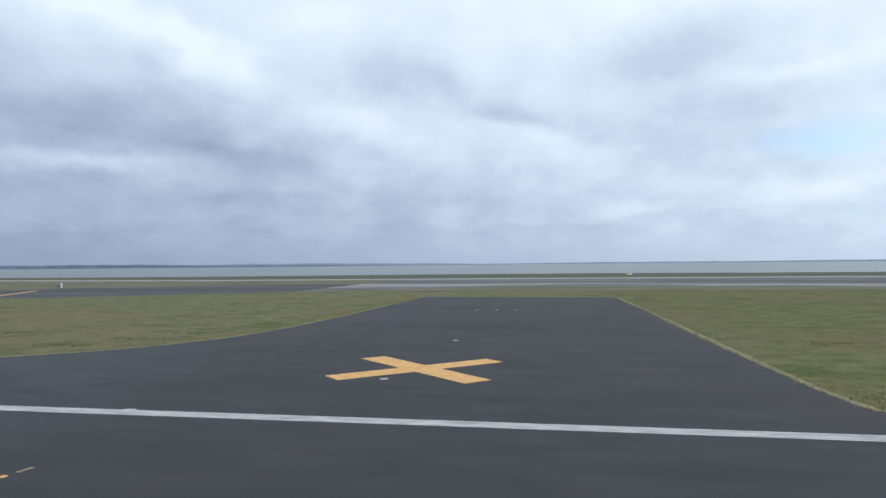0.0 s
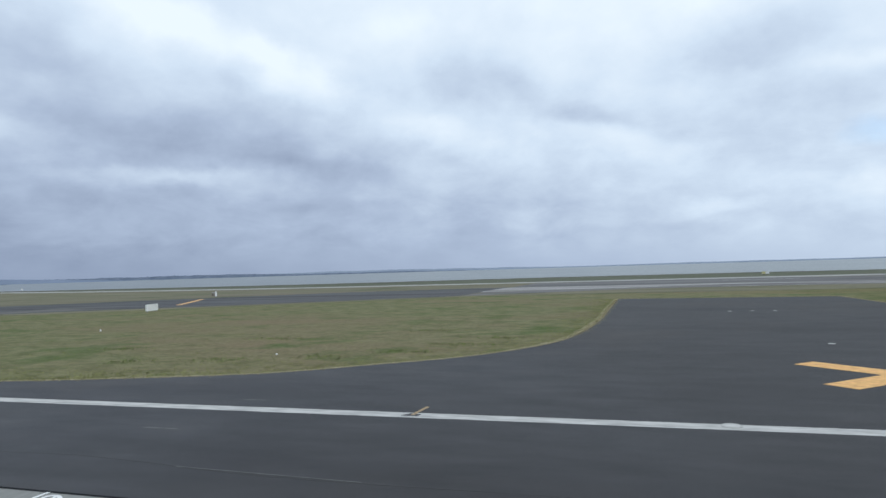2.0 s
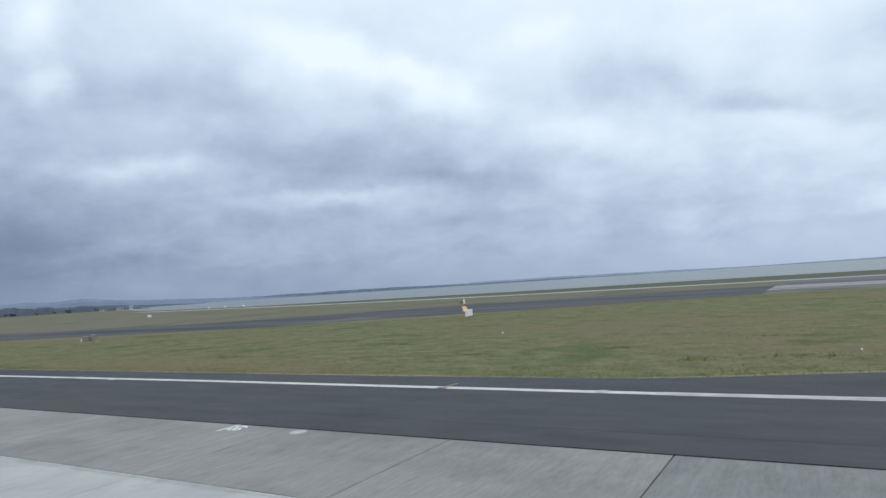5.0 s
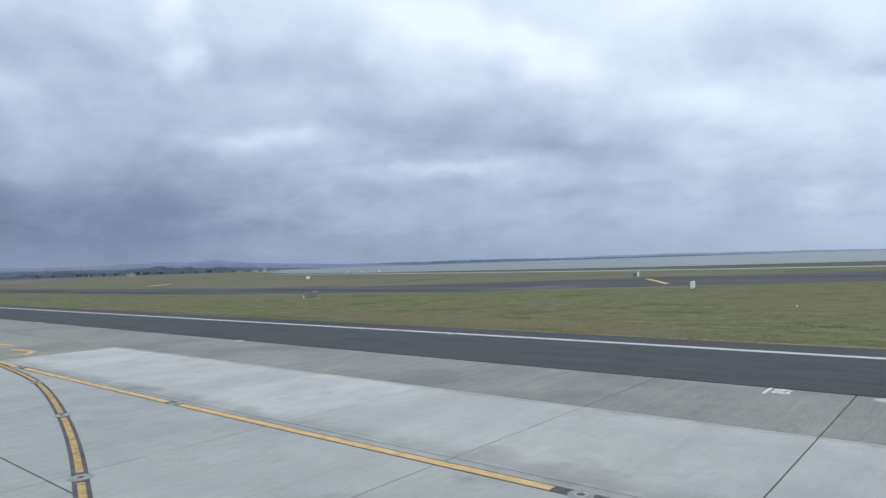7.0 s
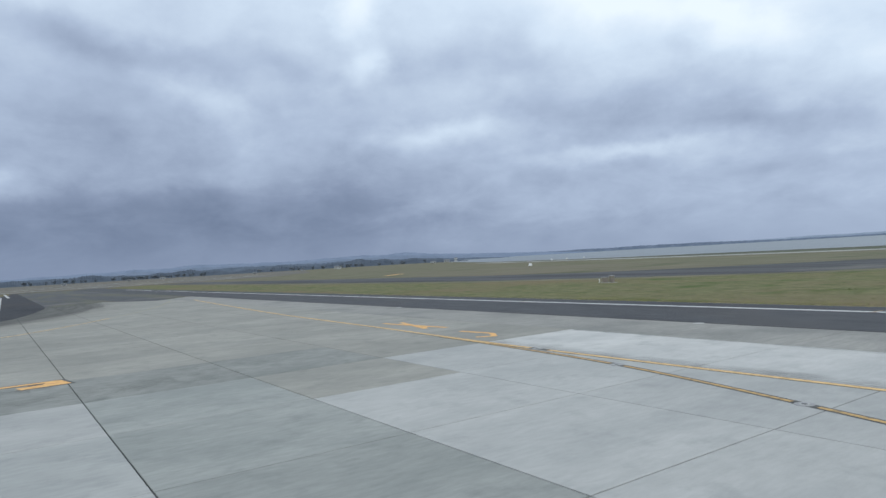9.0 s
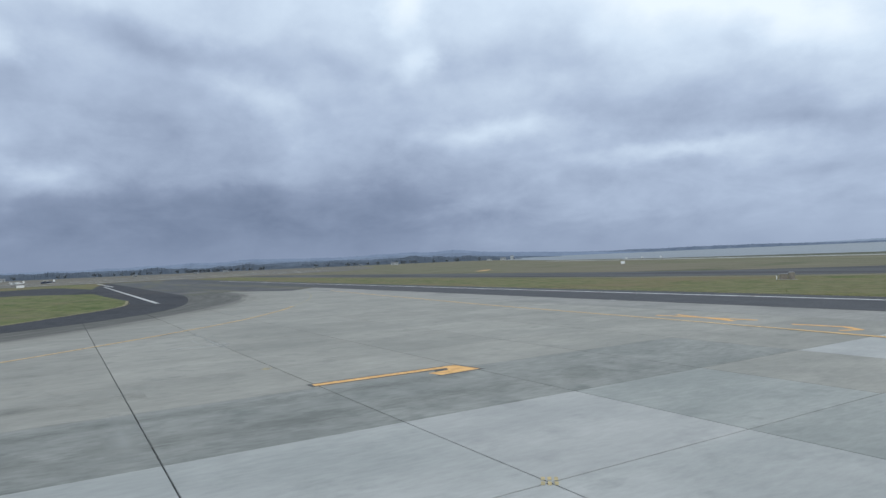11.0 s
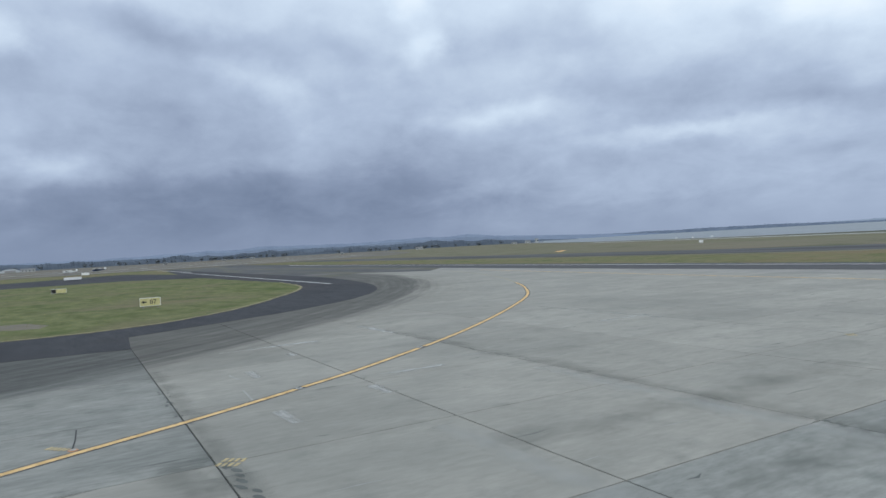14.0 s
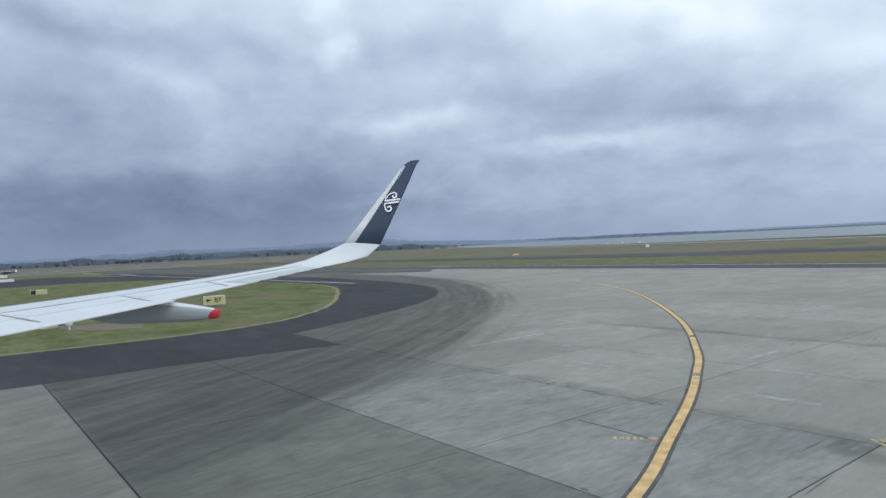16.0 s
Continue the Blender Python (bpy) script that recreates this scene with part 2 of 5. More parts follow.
# tone raised to hold the veil of the window glass, cut back towards +x
M["asphalt"] = material("asphalt", (0.034, 0.037, 0.044), (0.064, 0.066, 0.075), 0.80, 0.9, (0.35, 1, 1), 9, 0.5, 60.0,
                        patch=(0.026, 0.027, 0.034), patch_scale=0.10, patch_stretch=(0.45, 1.3, 1), patch_spread=(0.5, 0.75), speck=0.10, speck_scale=14.0,
                        second=(0.062, 0.058, 0.058), second_scale=0.05, second_spread=(0.52, 0.72))
M["asphalt_bend"] = material("dark_asphalt", (0.027, 0.030, 0.036), (0.052, 0.054, 0.062), 0.80, 0.9, (0.35, 1, 1), 9, 0.5, 60.0,
                        patch=(0.020, 0.021, 0.027), patch_scale=0.10, patch_stretch=(0.45, 1.3, 1), patch_spread=(0.5, 0.75), speck=0.10, speck_scale=14.0,
                        second=(0.052, 0.048, 0.048), second_scale=0.05, second_spread=(0.52, 0.72), specular=0.18)
M["asphalt_old"] = material("worn_asphalt", (0.046, 0.048, 0.054), (0.086, 0.088, 0.094), 0.85, 0.35, (0.4, 1, 1), 8, 0.4, 40.0,
                            patch=(0.092, 0.092, 0.068), patch_scale=0.06, patch_stretch=(0.2, 2.0, 1), patch_spread=(0.48, 0.58), second=(0.135, 0.130, 0.122), second_scale=0.045, second_spread=(0.55, 0.7))
M["far_taxi"] = material("streaked_worn_asphalt", (0.042, 0.044, 0.050), (0.084, 0.086, 0.092), 0.85, 0.3, (0.25, 1.4, 1), 9, 0.4, 40.0, patch=(0.032, 0.033, 0.038), patch_scale=0.05, patch_stretch=(0.2, 2.2, 1), patch_spread=(0.48, 0.58), second=(0.125, 0.122, 0.108), second_scale=0.04, second_spread=(0.58, 0.70))
M["old_runway"] = material("bleached_old_runway", (0.105, 0.106, 0.110), (0.165, 0.165, 0.165), 0.88, 0.2, (0.15, 1.6, 1), 9, 0.3, 20.0, (0.36, 0.64), patch=(0.075, 0.075, 0.080), patch_scale=0.06, patch_stretch=(0.2, 2.2, 1), patch_spread=(0.46, 0.60), second=(0.125, 0.120, 0.092), second_scale=0.03, second_spread=(0.54, 0.7))
M["tar"] = material("tar_sealant", (0.010, 0.011, 0.013), (0.020, 0.021, 0.023), 0.95, 1.2, specular=0.05)
M["seam"] = material("joint_filler", (0.020, 0.021, 0.022), (0.055, 0.057, 0.058), 0.7, 1.2)
CONCRETE = dict(rough=0.86, scale=0.55, stretch=(1.3, 0.55, 1), detail=12, bump=0.2, bump_scale=30.0, spread=(0.30, 0.70), patch_scale=0.16, patch_spread=(0.44, 0.76), patch_stretch=(1.2, 0.7, 1),
                per_piece=0.06, specular=0.3, speck_scale=2.4, speck_stretch=(2.2, 0.6, 1), second_scale=0.7, second_spread=(0.54, 0.74))
M["concrete_new"] = material("pale_concrete", (0.405, 0.408, 0.400), (0.510, 0.509, 0.498), patch=(0.345, 0.354, 0.354), second=(0.350, 0.357, 0.354), speck=0.07, **CONCRETE)
M["concrete_worn"] = material("worn_pale_concrete", (0.350, 0.356, 0.350), (0.420, 0.422, 0.413), patch=(0.300, 0.310, 0.308), second=(0.305, 0.313, 0.310), speck=0.08, **CONCRETE)
M["concrete_mid"] = material("greying_concrete", (0.326, 0.336, 0.330), (0.401, 0.405, 0.396), patch=(0.265, 0.280, 0.276), second=(0.270, 0.284, 0.278), speck=0.10, **CONCRETE)
M["concrete_dull"] = material("dull_grey_concrete", (0.252, 0.266, 0.256), (0.322, 0.332, 0.318), patch=(0.212, 0.228, 0.220), second=(0.216, 0.230, 0.222), speck=0.12, **CONCRETE)
M["concrete_old"] = material("weathered_concrete", (0.250, 0.247, 0.225), (0.320, 0.314, 0.287), patch=(0.220, 0.222, 0.205), second=(0.212, 0.215, 0.198), speck=0.11, **CONCRETE)
M["concrete_grim"] = material("grimy_weathered_concrete", (0.200, 0.207, 0.197), (0.284, 0.290, 0.274), patch=(0.170, 0.180, 0.172), second=(0.160, 0.171, 0.163), speck=0.22, **CONCRETE)
M["concrete_olive"] = material("tyre_dark_concrete", (0.138, 0.146, 0.137), (0.200, 0.208, 0.192), patch=(0.112, 0.120, 0.113), second=(0.108, 0.116, 0.109), speck=0.20, **CONCRETE)
ROW = dict(rough=0.87, scale=0.8, stretch=(3.6, 0.45, 1), detail=10, bump=0.3, bump_scale=20.0, spread=(0.28, 0.72), patch_scale=0.20, per_piece=0.05, specular=0.3, speck=0.14, speck_scale=3.5, speck_stretch=(2.6, 0.5, 1))
M["concrete_row"] = material("edge_row_concrete", (0.233, 0.231, 0.219), (0.305, 0.300, 0.281), patch=(0.200, 0.202, 0.193), **ROW)
M["concrete_row_dark"] = material("darker_edge_row_concrete", (0.193, 0.199, 0.192), (0.249, 0.254, 0.244), patch=(0.163, 0.169, 0.165), **ROW)
M["dirt"] = material("joint_dirt", (0.075, 0.083, 0.080), (0.135, 0.145, 0.140), 0.9, 1.5, (1, 1, 1), 6)
M["pale_scratch"] = material("pale_scratch", (0.250, 0.255, 0.243), (0.350, 0.352, 0.338), 0.85, 2.0, (1, 1, 1), 8)
M["faint_pale"] = material("faint_pale_scrape", (0.250, 0.256, 0.245), (0.330, 0.335, 0.322), 0.85, 2.0)
M["faint_scuff"] = material("faint_pale_scuff", (0.070, 0.072, 0.075), (0.150, 0.152, 0.150), 0.85, 3.0)
M["white_paint"] = material("worn_white_paint", (0.27, 0.272, 0.270), (0.52, 0.52, 0.51), 0.8, 2.0, (0.5, 2.2, 1), 9, 0.2, 30.0, (0.3, 0.6))
M["fresh_white"] = material("fresh_white_paint", (0.42, 0.422, 0.42), (0.66, 0.66, 0.65), 0.8, 2.0, (0.5, 2.2, 1), 8, 0.2, 30.0, (0.3, 0.6))
M["yellow_paint"] = material("yellow_paint", (0.52, 0.278, 0.095), (0.78, 0.455, 0.170), 0.75, 3.0, (1, 1, 1), 8, 0.2, 30.0, (0.3, 0.6), speck=0.10, speck_scale=14.0)
M["yellow_worn"] = material("faded_yellow_paint", (0.330, 0.290, 0.180), (0.540, 0.420, 0.210), 0.8, 7.0, (1, 1, 1), 7, spread=(0.35, 0.65))
M["line_paint"] = material("guide_line_paint", (0.46, 0.300, 0.130), (0.70, 0.480, 0.225), 0.78, 3.0, (1, 1, 1), 8, 0.2, 30.0, (0.3, 0.6), speck=0.10, speck_scale=14.0)
M["faded_line"] = material("worn_away_paint", (0.24, 0.225, 0.17), (0.36, 0.32, 0.20), 0.85, 4.0, (1, 1, 1), 7)
M["tan_paint"] = material("worn_tan_paint", (0.22, 0.16, 0.10), (0.48, 0.35, 0.20), 0.8, 5.0, (1, 1, 1), 8)
M["gold_paint"] = material("worn_gold_paint", (0.170, 0.130, 0.080), (0.560, 0.360, 0.140), 0.78, 4.0, (1, 1, 1), 9, 0.2, 30.0, (0.30, 0.56))
M["black_paint"] = material("black_paint_border", (0.045, 0.046, 0.046), (0.150, 0.152, 0.148), 0.8, 2.0, (1, 1, 1), 9, spread=(0.30, 0.85))
M["lamp_metal"] = material("worn_lamp_metal", (0.30, 0.30, 0.29), (0.50, 0.50, 0.48), 0.5, 12.0, metallic=0.6)
M["lamp_dark"] = material("dark_lamp_glass", (0.03, 0.03, 0.03), (0.06, 0.06, 0.06), 0.3, 12.0)
M["orange"] = material("orange_plastic", (0.34, 0.17, 0.09), (0.46, 0.25, 0.14), 0.5, 8.0)
M["sign_white"] = material("white_sign_panel", (0.66, 0.67, 0.67), (0.80, 0.81, 0.81), 0.5, 2.0)
M["sign_yellow"] = material("yellow_sign_panel", (0.50, 0.46, 0.22), (0.60, 0.55, 0.30), 0.5, 2.0)
M["sign_black"] = material("black_sign_panel", (0.015, 0.015, 0.016), (0.03, 0.03, 0.03), 0.5, 2.0)
M["grey_metal"] = material("grey_metal", (0.22, 0.22, 0.22), (0.36, 0.36, 0.36), 0.5, 5.0, metallic=0.5)
M["brown"] = material("weathered_brown_metal", (0.140, 0.124, 0.104), (0.270, 0.242, 0.205), 0.7, 4.0)
M["wing_white"] = material("white_wing_paint", (0.60, 0.635, 0.67), (0.70, 0.725, 0.75), 0.35, 0.8, (1, 1, 1), 5, specular=0.5, patch=(0.60, 0.63, 0.66), patch_scale=0.5)
M["wing_grey"] = material("grey_wing_paint", (0.42, 0.45, 0.48), (0.50, 0.53, 0.56), 0.4, 0.9, specular=0.5)
M["keel_grey"] = material("grey_fairing_paint", (0.30, 0.33, 0.36), (0.38, 0.41, 0.44), 0.45, 0.9, specular=0.45)
M["wing_blue"] = material("dark_blue_winglet_paint", (0.040, 0.056, 0.098), (0.050, 0.068, 0.116), 0.55, 1.5, specular=0.25)
M["wing_edge"] = material("bare_metal_leading_edge", (0.56, 0.57, 0.58), (0.68, 0.685, 0.69), 0.5, 2.0)
M["red"] = material("red_tip_paint", (0.48, 0.03, 0.04), (0.60, 0.06, 0.06), 0.45, 6.0)
M["emblem"] = material("white_emblem_paint", (0.74, 0.75, 0.76), (0.82, 0.83, 0.84), 0.4, 6.0)
# foliage tinted blue, the distance haze mixed into its base colours
M["leaf"] = material("haze_blue_foliage", (0.058, 0.075, 0.102), (0.090, 0.110, 0.140), 0.9, 0.05, per_island=0.25, specular=0.1)
M["crown"] = material("haze_blue_tree_foliage", (0.130, 0.155, 0.185), (0.185, 0.215, 0.245), 0.9, 0.2, per_island=0.25, specular=0.1)
M["bark"] = material("bark", (0.05, 0.04, 0.03), (0.10, 0.08, 0.06), 0.9, 3.0)
# pale blue base colour carries the haze of the far shore
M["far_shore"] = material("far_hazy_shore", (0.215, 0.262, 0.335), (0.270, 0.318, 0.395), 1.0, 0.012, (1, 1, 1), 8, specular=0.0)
# wooded shore with haze painted in as a blue tint
M["town_shore"] = material("haze_blue_wooded_town_shore", (0.105, 0.135, 0.190), (0.170, 0.205, 0.265), 1.0, 0.03, (1, 1, 1), 8, specular=0.0)
# haze over these hills is painted as pale blue
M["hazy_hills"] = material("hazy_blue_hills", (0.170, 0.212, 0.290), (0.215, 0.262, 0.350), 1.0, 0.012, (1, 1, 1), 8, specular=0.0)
M["scrub"] = material("dark_shore_scrub", (0.080, 0.090, 0.064), (0.125, 0.136, 0.098), 0.95, 0.10, (0.3, 1, 1), 9, 0.5, 4.0, specular=0.1, speck=0.2, speck_scale=0.6)
# blue tint stands in for haze over the wooded hills
M["near_hills"] = material("haze_blue_wooded_hills", (0.092, 0.116, 0.154), (0.132, 0.160, 0.202), 1.0, 0.02, (1, 1, 1), 8, specular=0.0)
# far walls greyed in the paint to look hazier
M["house_wall"] = material("haze_greyed_house_wall", (0.40, 0.42, 0.43), (0.52, 0.53, 0.54), 0.8, 0.8)
M["roof"] = material("house_roof", (0.13, 0.14, 0.15), (0.20, 0.21, 0.22), 0.8, 0.8)
M["hangar"] = material("pale_hangar_sheet", (0.42, 0.46, 0.49), (0.52, 0.55, 0.58), 0.5, 0.3, (6, 1, 1))
M["strip"] = material("old_pale_concrete", (0.176, 0.172, 0.176), (0.390, 0.387, 0.380), 0.9, 0.14, (0.14, 1.8, 1), 9, spread=(0.38, 0.62),
                      patch=(0.156, 0.146, 0.146), patch_scale=0.05, patch_stretch=(0.3, 2.4, 1), patch_spread=(0.48, 0.62))
M["pale_streak"] = material("bleached_concrete_edge", (0.25, 0.25, 0.245), (0.42, 0.42, 0.41), 0.9, 0.3, (0.2, 1, 1), 7)
M["pane"] = material("dark_window_pane", (0.03, 0.04, 0.05), (0.06, 0.07, 0.08), 0.15, 0.5)
M["rock"] = material("dark_bank_stones", (0.090, 0.084, 0.072), (0.190, 0.176, 0.150), 0.9, 0.25, (1, 1, 1), 8, 0.8)
M["gravel"] = material("pale_gravel", (0.24, 0.235, 0.22), (0.36, 0.355, 0.335), 0.9, 3.0, bump=0.4)


def water_material():
    m = material("grey_sea_water", (0.060, 0.082, 0.092), (0.095, 0.118, 0.124), 0.30, 0.010, (0.4, 1.6, 1), 6, patch=(0.12, 0.14, 0.138), patch_scale=0.004, patch_stretch=(0.4, 2.0, 1), specular=0.42)
    nt = m.node_tree
    n = nt.nodes.new("ShaderNodeTexNoise")
    g = nt.nodes.new("ShaderNodeNewGeometry")
    nt.links.new(g.outputs["Position"], n.inputs["Vector"])
    n.inputs["Scale"].default_value, n.inputs["Detail"].default_value = 0.5, 8.0
    b = nt.nodes.new("ShaderNodeBump")
    b.inputs["Strength"].default_value, b.inputs["Distance"].default_value = 0.6, 0.5
    nt.links.new(n.outputs["Fac"], b.inputs["Height"])
    nt.links.new(b.outputs[0], nt.nodes["Principled BSDF"].inputs["Normal"])
    return m


M["water"] = water_material()


# ------------------------------------------------------------------ builders
def mesh_object(name, verts, faces, mat, parent=None, label="", smooth=False):
    me = bpy.data.meshes.new(name)
    me.from_pydata([tuple(v) for v in verts], [], faces)
    me.materials.append(mat)
    me.update()
    if smooth:
        me.polygons.foreach_set("use_smooth", [True] * len(me.polygons))
    ob = new(name, me)
    if parent:
        ob.parent = parent
    if label:
        ob["label"] = label
    return ob


def part(name, bm, mat, parent=None, label="", smooth=False):
    """Links a bmesh as one mesh object, under a thing or a part where one is given."""
    bmesh.ops.recalc_face_normals(bm, faces=bm.faces)
    me = bpy.data.meshes.new(name)
    bm.to_mesh(me)
    bm.free()
    me.materials.append(mat)
    if smooth:
        me.polygons.foreach_set("use_smooth", [True] * len(me.polygons))
    ob = new(name, me)
    if parent:
        ob.parent = parent
    if label:
        ob["label"] = label
    return ob


def empty(name, m=None, **tags):
    ob = new(name)
    ob.empty_display_size = 0.3
    if m is not None:
        ob.matrix_basis = m
    return tagged(ob, **tags)


def box(sx, sy, sz, at=(0, 0, 0), bevel=0.0, bm=None):
    bm = bm or bmesh.new()
    made = bmesh.ops.create_cube(bm, size=1.0, matrix=Matrix.Translation(at) @ Matrix.Diagonal((sx, sy, sz, 1)))
    if bevel:
        edges = {e for v in made["verts"] for e in v.link_edges}
        bmesh.ops.bevel(bm, geom=list(edges), offset=bevel, segments=2, affect="EDGES")
    return bm


def rod(r1, r2, z0, z1, at=(0, 0), n=16, bm=None):
    bm = bm or bmesh.new()
    bmesh.ops.create_cone(bm, cap_ends=True, segments=n, radius1=r1, radius2=r2, depth=z1 - z0,
                          matrix=Matrix.Translation((at[0], at[1], (z0 + z1) / 2)))
    return bm


def sheet(name, outline, top, thick, mat, **tags):
    """A flat slab with the given outline, anticlockwise, its top at the given height."""
    n = len(outline)
    v = [(x, y, top) for x, y in outline] + [(x, y, top - thick) for x, y in outline]
    f = [tuple(range(n))] + [(i, i + n, (i + 1) % n + n, (i + 1) % n) for i in range(n)]
    return tagged(mesh_object(name, v, f, mat), **tags)


def smooth_line(pts, step=1.0):
    """A Catmull-Rom line through the points, at even steps."""
    P = [Vector((*p, 0)) for p in pts]
    P = [2 * P[0] - P[1]] + P + [2 * P[-1] - P[-2]]
    out = []
    for a, b, c, d in zip(P, P[1:], P[2:], P[3:]):
        k = max(2, int((c - b).length / step))
        for i in range(k):
            t = i / k
            q = 0.5 * (2 * b + (c - a) * t + (2 * a - 5 * b + 4 * c - d) * t * t + (3 * b - a - 3 * c + d) * t ** 3)
            out.append((q.x, q.y))
    out.append((P[-2].x, P[-2].y))
    return out


def ribbon(name, pts, width, z, mat, thick=0.003, shift=0.0, **tags):
    """A painted band along a line."""
    v, f = [], []
    for i, (x, y) in enumerate(pts):
        a, b = pts[max(0, i - 1)], pts[min(len(pts) - 1, i + 1)]
        d = Vector((b[0] - a[0], b[1] - a[1])).normalized()
        nx, ny = -d.y, d.x
        for s in (shift + width / 2, shift - width / 2):
            v += [(x + nx * s, y + ny * s, z), (x + nx * s, y + ny * s, z - thick)]
    for i in range(len(pts) - 1):
        a, b = 4 * i, 4 * i + 4
        f += [(a, a + 2, b + 2, b), (a, b, b + 1, a + 1), (a + 2, a + 3, b + 3, b + 2)]
    f += [(0, 1, 3, 2), tuple(4 * (len(pts) - 1) + k for k in (0, 2, 3, 1))]
    ob = mesh_object(name, v, f, mat)
    return tagged(ob, **tags)


def polygon_mark(name, outline, z, mat, **tags):
    return sheet(name, outline, z, 0.003, mat, **tags)


def straight(x0, y0, x1, y1, step=3.0):
    n = max(1, int(math.hypot(x1 - x0, y1 - y0) / step))
    return [(x0 + (x1 - x0) * i / n, y0 + (y1 - y0) * i / n) for i in range(n + 1)]


def inside(x, y, poly):
    hit = False
    for (x1, y1), (x2, y2) in zip(poly, poly[1:] + poly[:1]):
        if (y1 > y) != (y2 > y) and x < (x2 - x1) * (y - y1) / (y2 - y1) + x1:
            hit = not hit
    return hit


# ------------------------------------------------------------------ ground, water, pavement
SHORE = smooth_line([(4800, 460), (1500, 360), (400, 305), (114, 270), (20, 280), (-60, 280), (-130, 262), (-180, 258), (-250, 262), (-330, 268), (-400, 295), (-470, 320), (-560, 365),
                     (-700, 450), (-850, 540), (-1000, 620), (-1250, 700), (-1700, 1000), (-2600, 1500), (-4800, 2300)], 25)
LAND = SHORE + [(-4800, -4800), (4800, -4800)]
sheet("ground", LAND, -0.04, 0.9, M["grass"], label="flat olive-green airfield grass with dry brown patches", category="grass ground", kind="structure")
sheet("water", [(4900, -100), (4900, 4900), (-4900, 4900), (-4900, -100)], -0.55, 0.3, M["water"],
      label="calm grey-blue harbour water beyond the airfield", category="water", kind="structure")

# runway shoulder with the closed taxiway stub that leaves it
PAD_W = smooth_line([(-48, 28.3), (-43.5, 29.3), (-36.2, 31.8), (-31.9, 35.0), (-28.5, 37.9), (-26.0, 41.7), (-24.3, 46.8), (-23.4, 58), (-23.3, 75), (-23.3, 93.5)], 1.2)
PAD_E = [(1.4, 91.8), (2.2, 70), (2.7, 49), (3.1, 37.5), (3.4, 31.2), (3.8, 28.2), (4.8, 27.9)]
shoulder = [(-420, 17.0), (600, 17.0), (600, 27.9)] + PAD_E[::-1] + PAD_W[::-1] + [(-60, 28.0), (-90, 28.3), (-120, 28.6), (-160, 28.8), (-420, 29.0)]
sheet("runway_shoulder", shoulder, 0.0, 0.12, M["asphalt"], label="dark asphalt runway shoulder with a closed taxiway stub", category="asphalt pavement", kind="structure")

sheet("far_grass", [(x, y - 3.5) for x, y in SHORE if -1200 < x < 1600] + [(-1400, 300), (-1000, 120), (-420, 50), (-230, 50), (-160, 54), (-128, 62), (-108, 70), (-92, 80), (-60, 101), (-46, 110), (60, 116), (1500, 112)], -0.02, 0.05, M["far_grass"],
      label="far grass in haze-dulled colour between the old taxiway and the shore", category="grass ground", kind="structure")
# second, older pavement across the grass
far_strip = [(-49.5, 112), (-62, 104), (-80, 92), (-96, 84), (-112, 72), (-130, 66), (-160, 59), (-210, 56), (-420, 54), (-420, 72), (-240, 77), (-190, 79), (-160, 84), (-140, 96), (-122, 112), (-104, 127), (-84, 142), (-58, 152), (-50, 155)]
sheet("far_taxiway", far_strip, 0.0, 0.1, M["far_taxi"], label="worn grey asphalt taxiway across the grass", category="asphalt pavement", kind="structure")
sheet("far_runway", [(-49, 112), (-49, 200), (700, 204), (700, 118), (60, 122), (20, 133), (-20, 131)], -0.004, 0.1, M["old_runway"], label="old grey runway pavement far across the grass", category="asphalt pavement", kind="structure")
sheet("pale_strip", [(-50, 127), (0, 145.5), (25, 133.5), (60, 124), (700, 120), (700, 137), (60, 141), (0, 152), (-50, 150)], 0.004, 0.05, M["strip"], label="pale concrete strip beside the old runway", category="pavement", kind="structure")
ROAD_LINE = smooth_line([(700, 200), (200, 200), (60, 200), (-20, 199), (-80, 197), (-133, 197), (-222, 213), (-300, 236), (-380, 262), (-460, 292)], 15)
sheet("shore_scrub", [(x, y - 2.5) for x, y in SHORE if -460 < x < 700] + ROAD_LINE[::-1], -0.008, 0.05, M["scrub"], label="dark rough scrub between the shore road and the water", category="scrub ground", kind="structure")
ribbon("shore_road", ROAD_LINE, 11.0, 0.02, M["pale_streak"], 0.1, label="pale perimeter road along the shore", category="road", kind="structure")

BANK = [(x, y - 2.0) for x, y in SHORE if -1500 < x < 1200]
ribbon("rock_bank", BANK, 3.0, 0.12, M["rock"], 0.8, label="low dark rock bank along the water's edge", category="rock bank", kind="structure")

# concrete apron: joint base, then slabs in rows
NX, GX = 6.06, -62.0


def joint_y(j):
    """Place of a joint along the rows; the rows get a little narrower past the fifth."""
    return -0.55 + j * 6.03 if j >= -5 else -30.70 + (j + 5) * 5.85


sheet("apron_base", [(-420, -130), (160, -130), (160, 17.0), (-420, 17.0)], -0.03, 0.1, M["seam"], label="dark joint filler under the concrete apron", category="pavement", kind="structure")


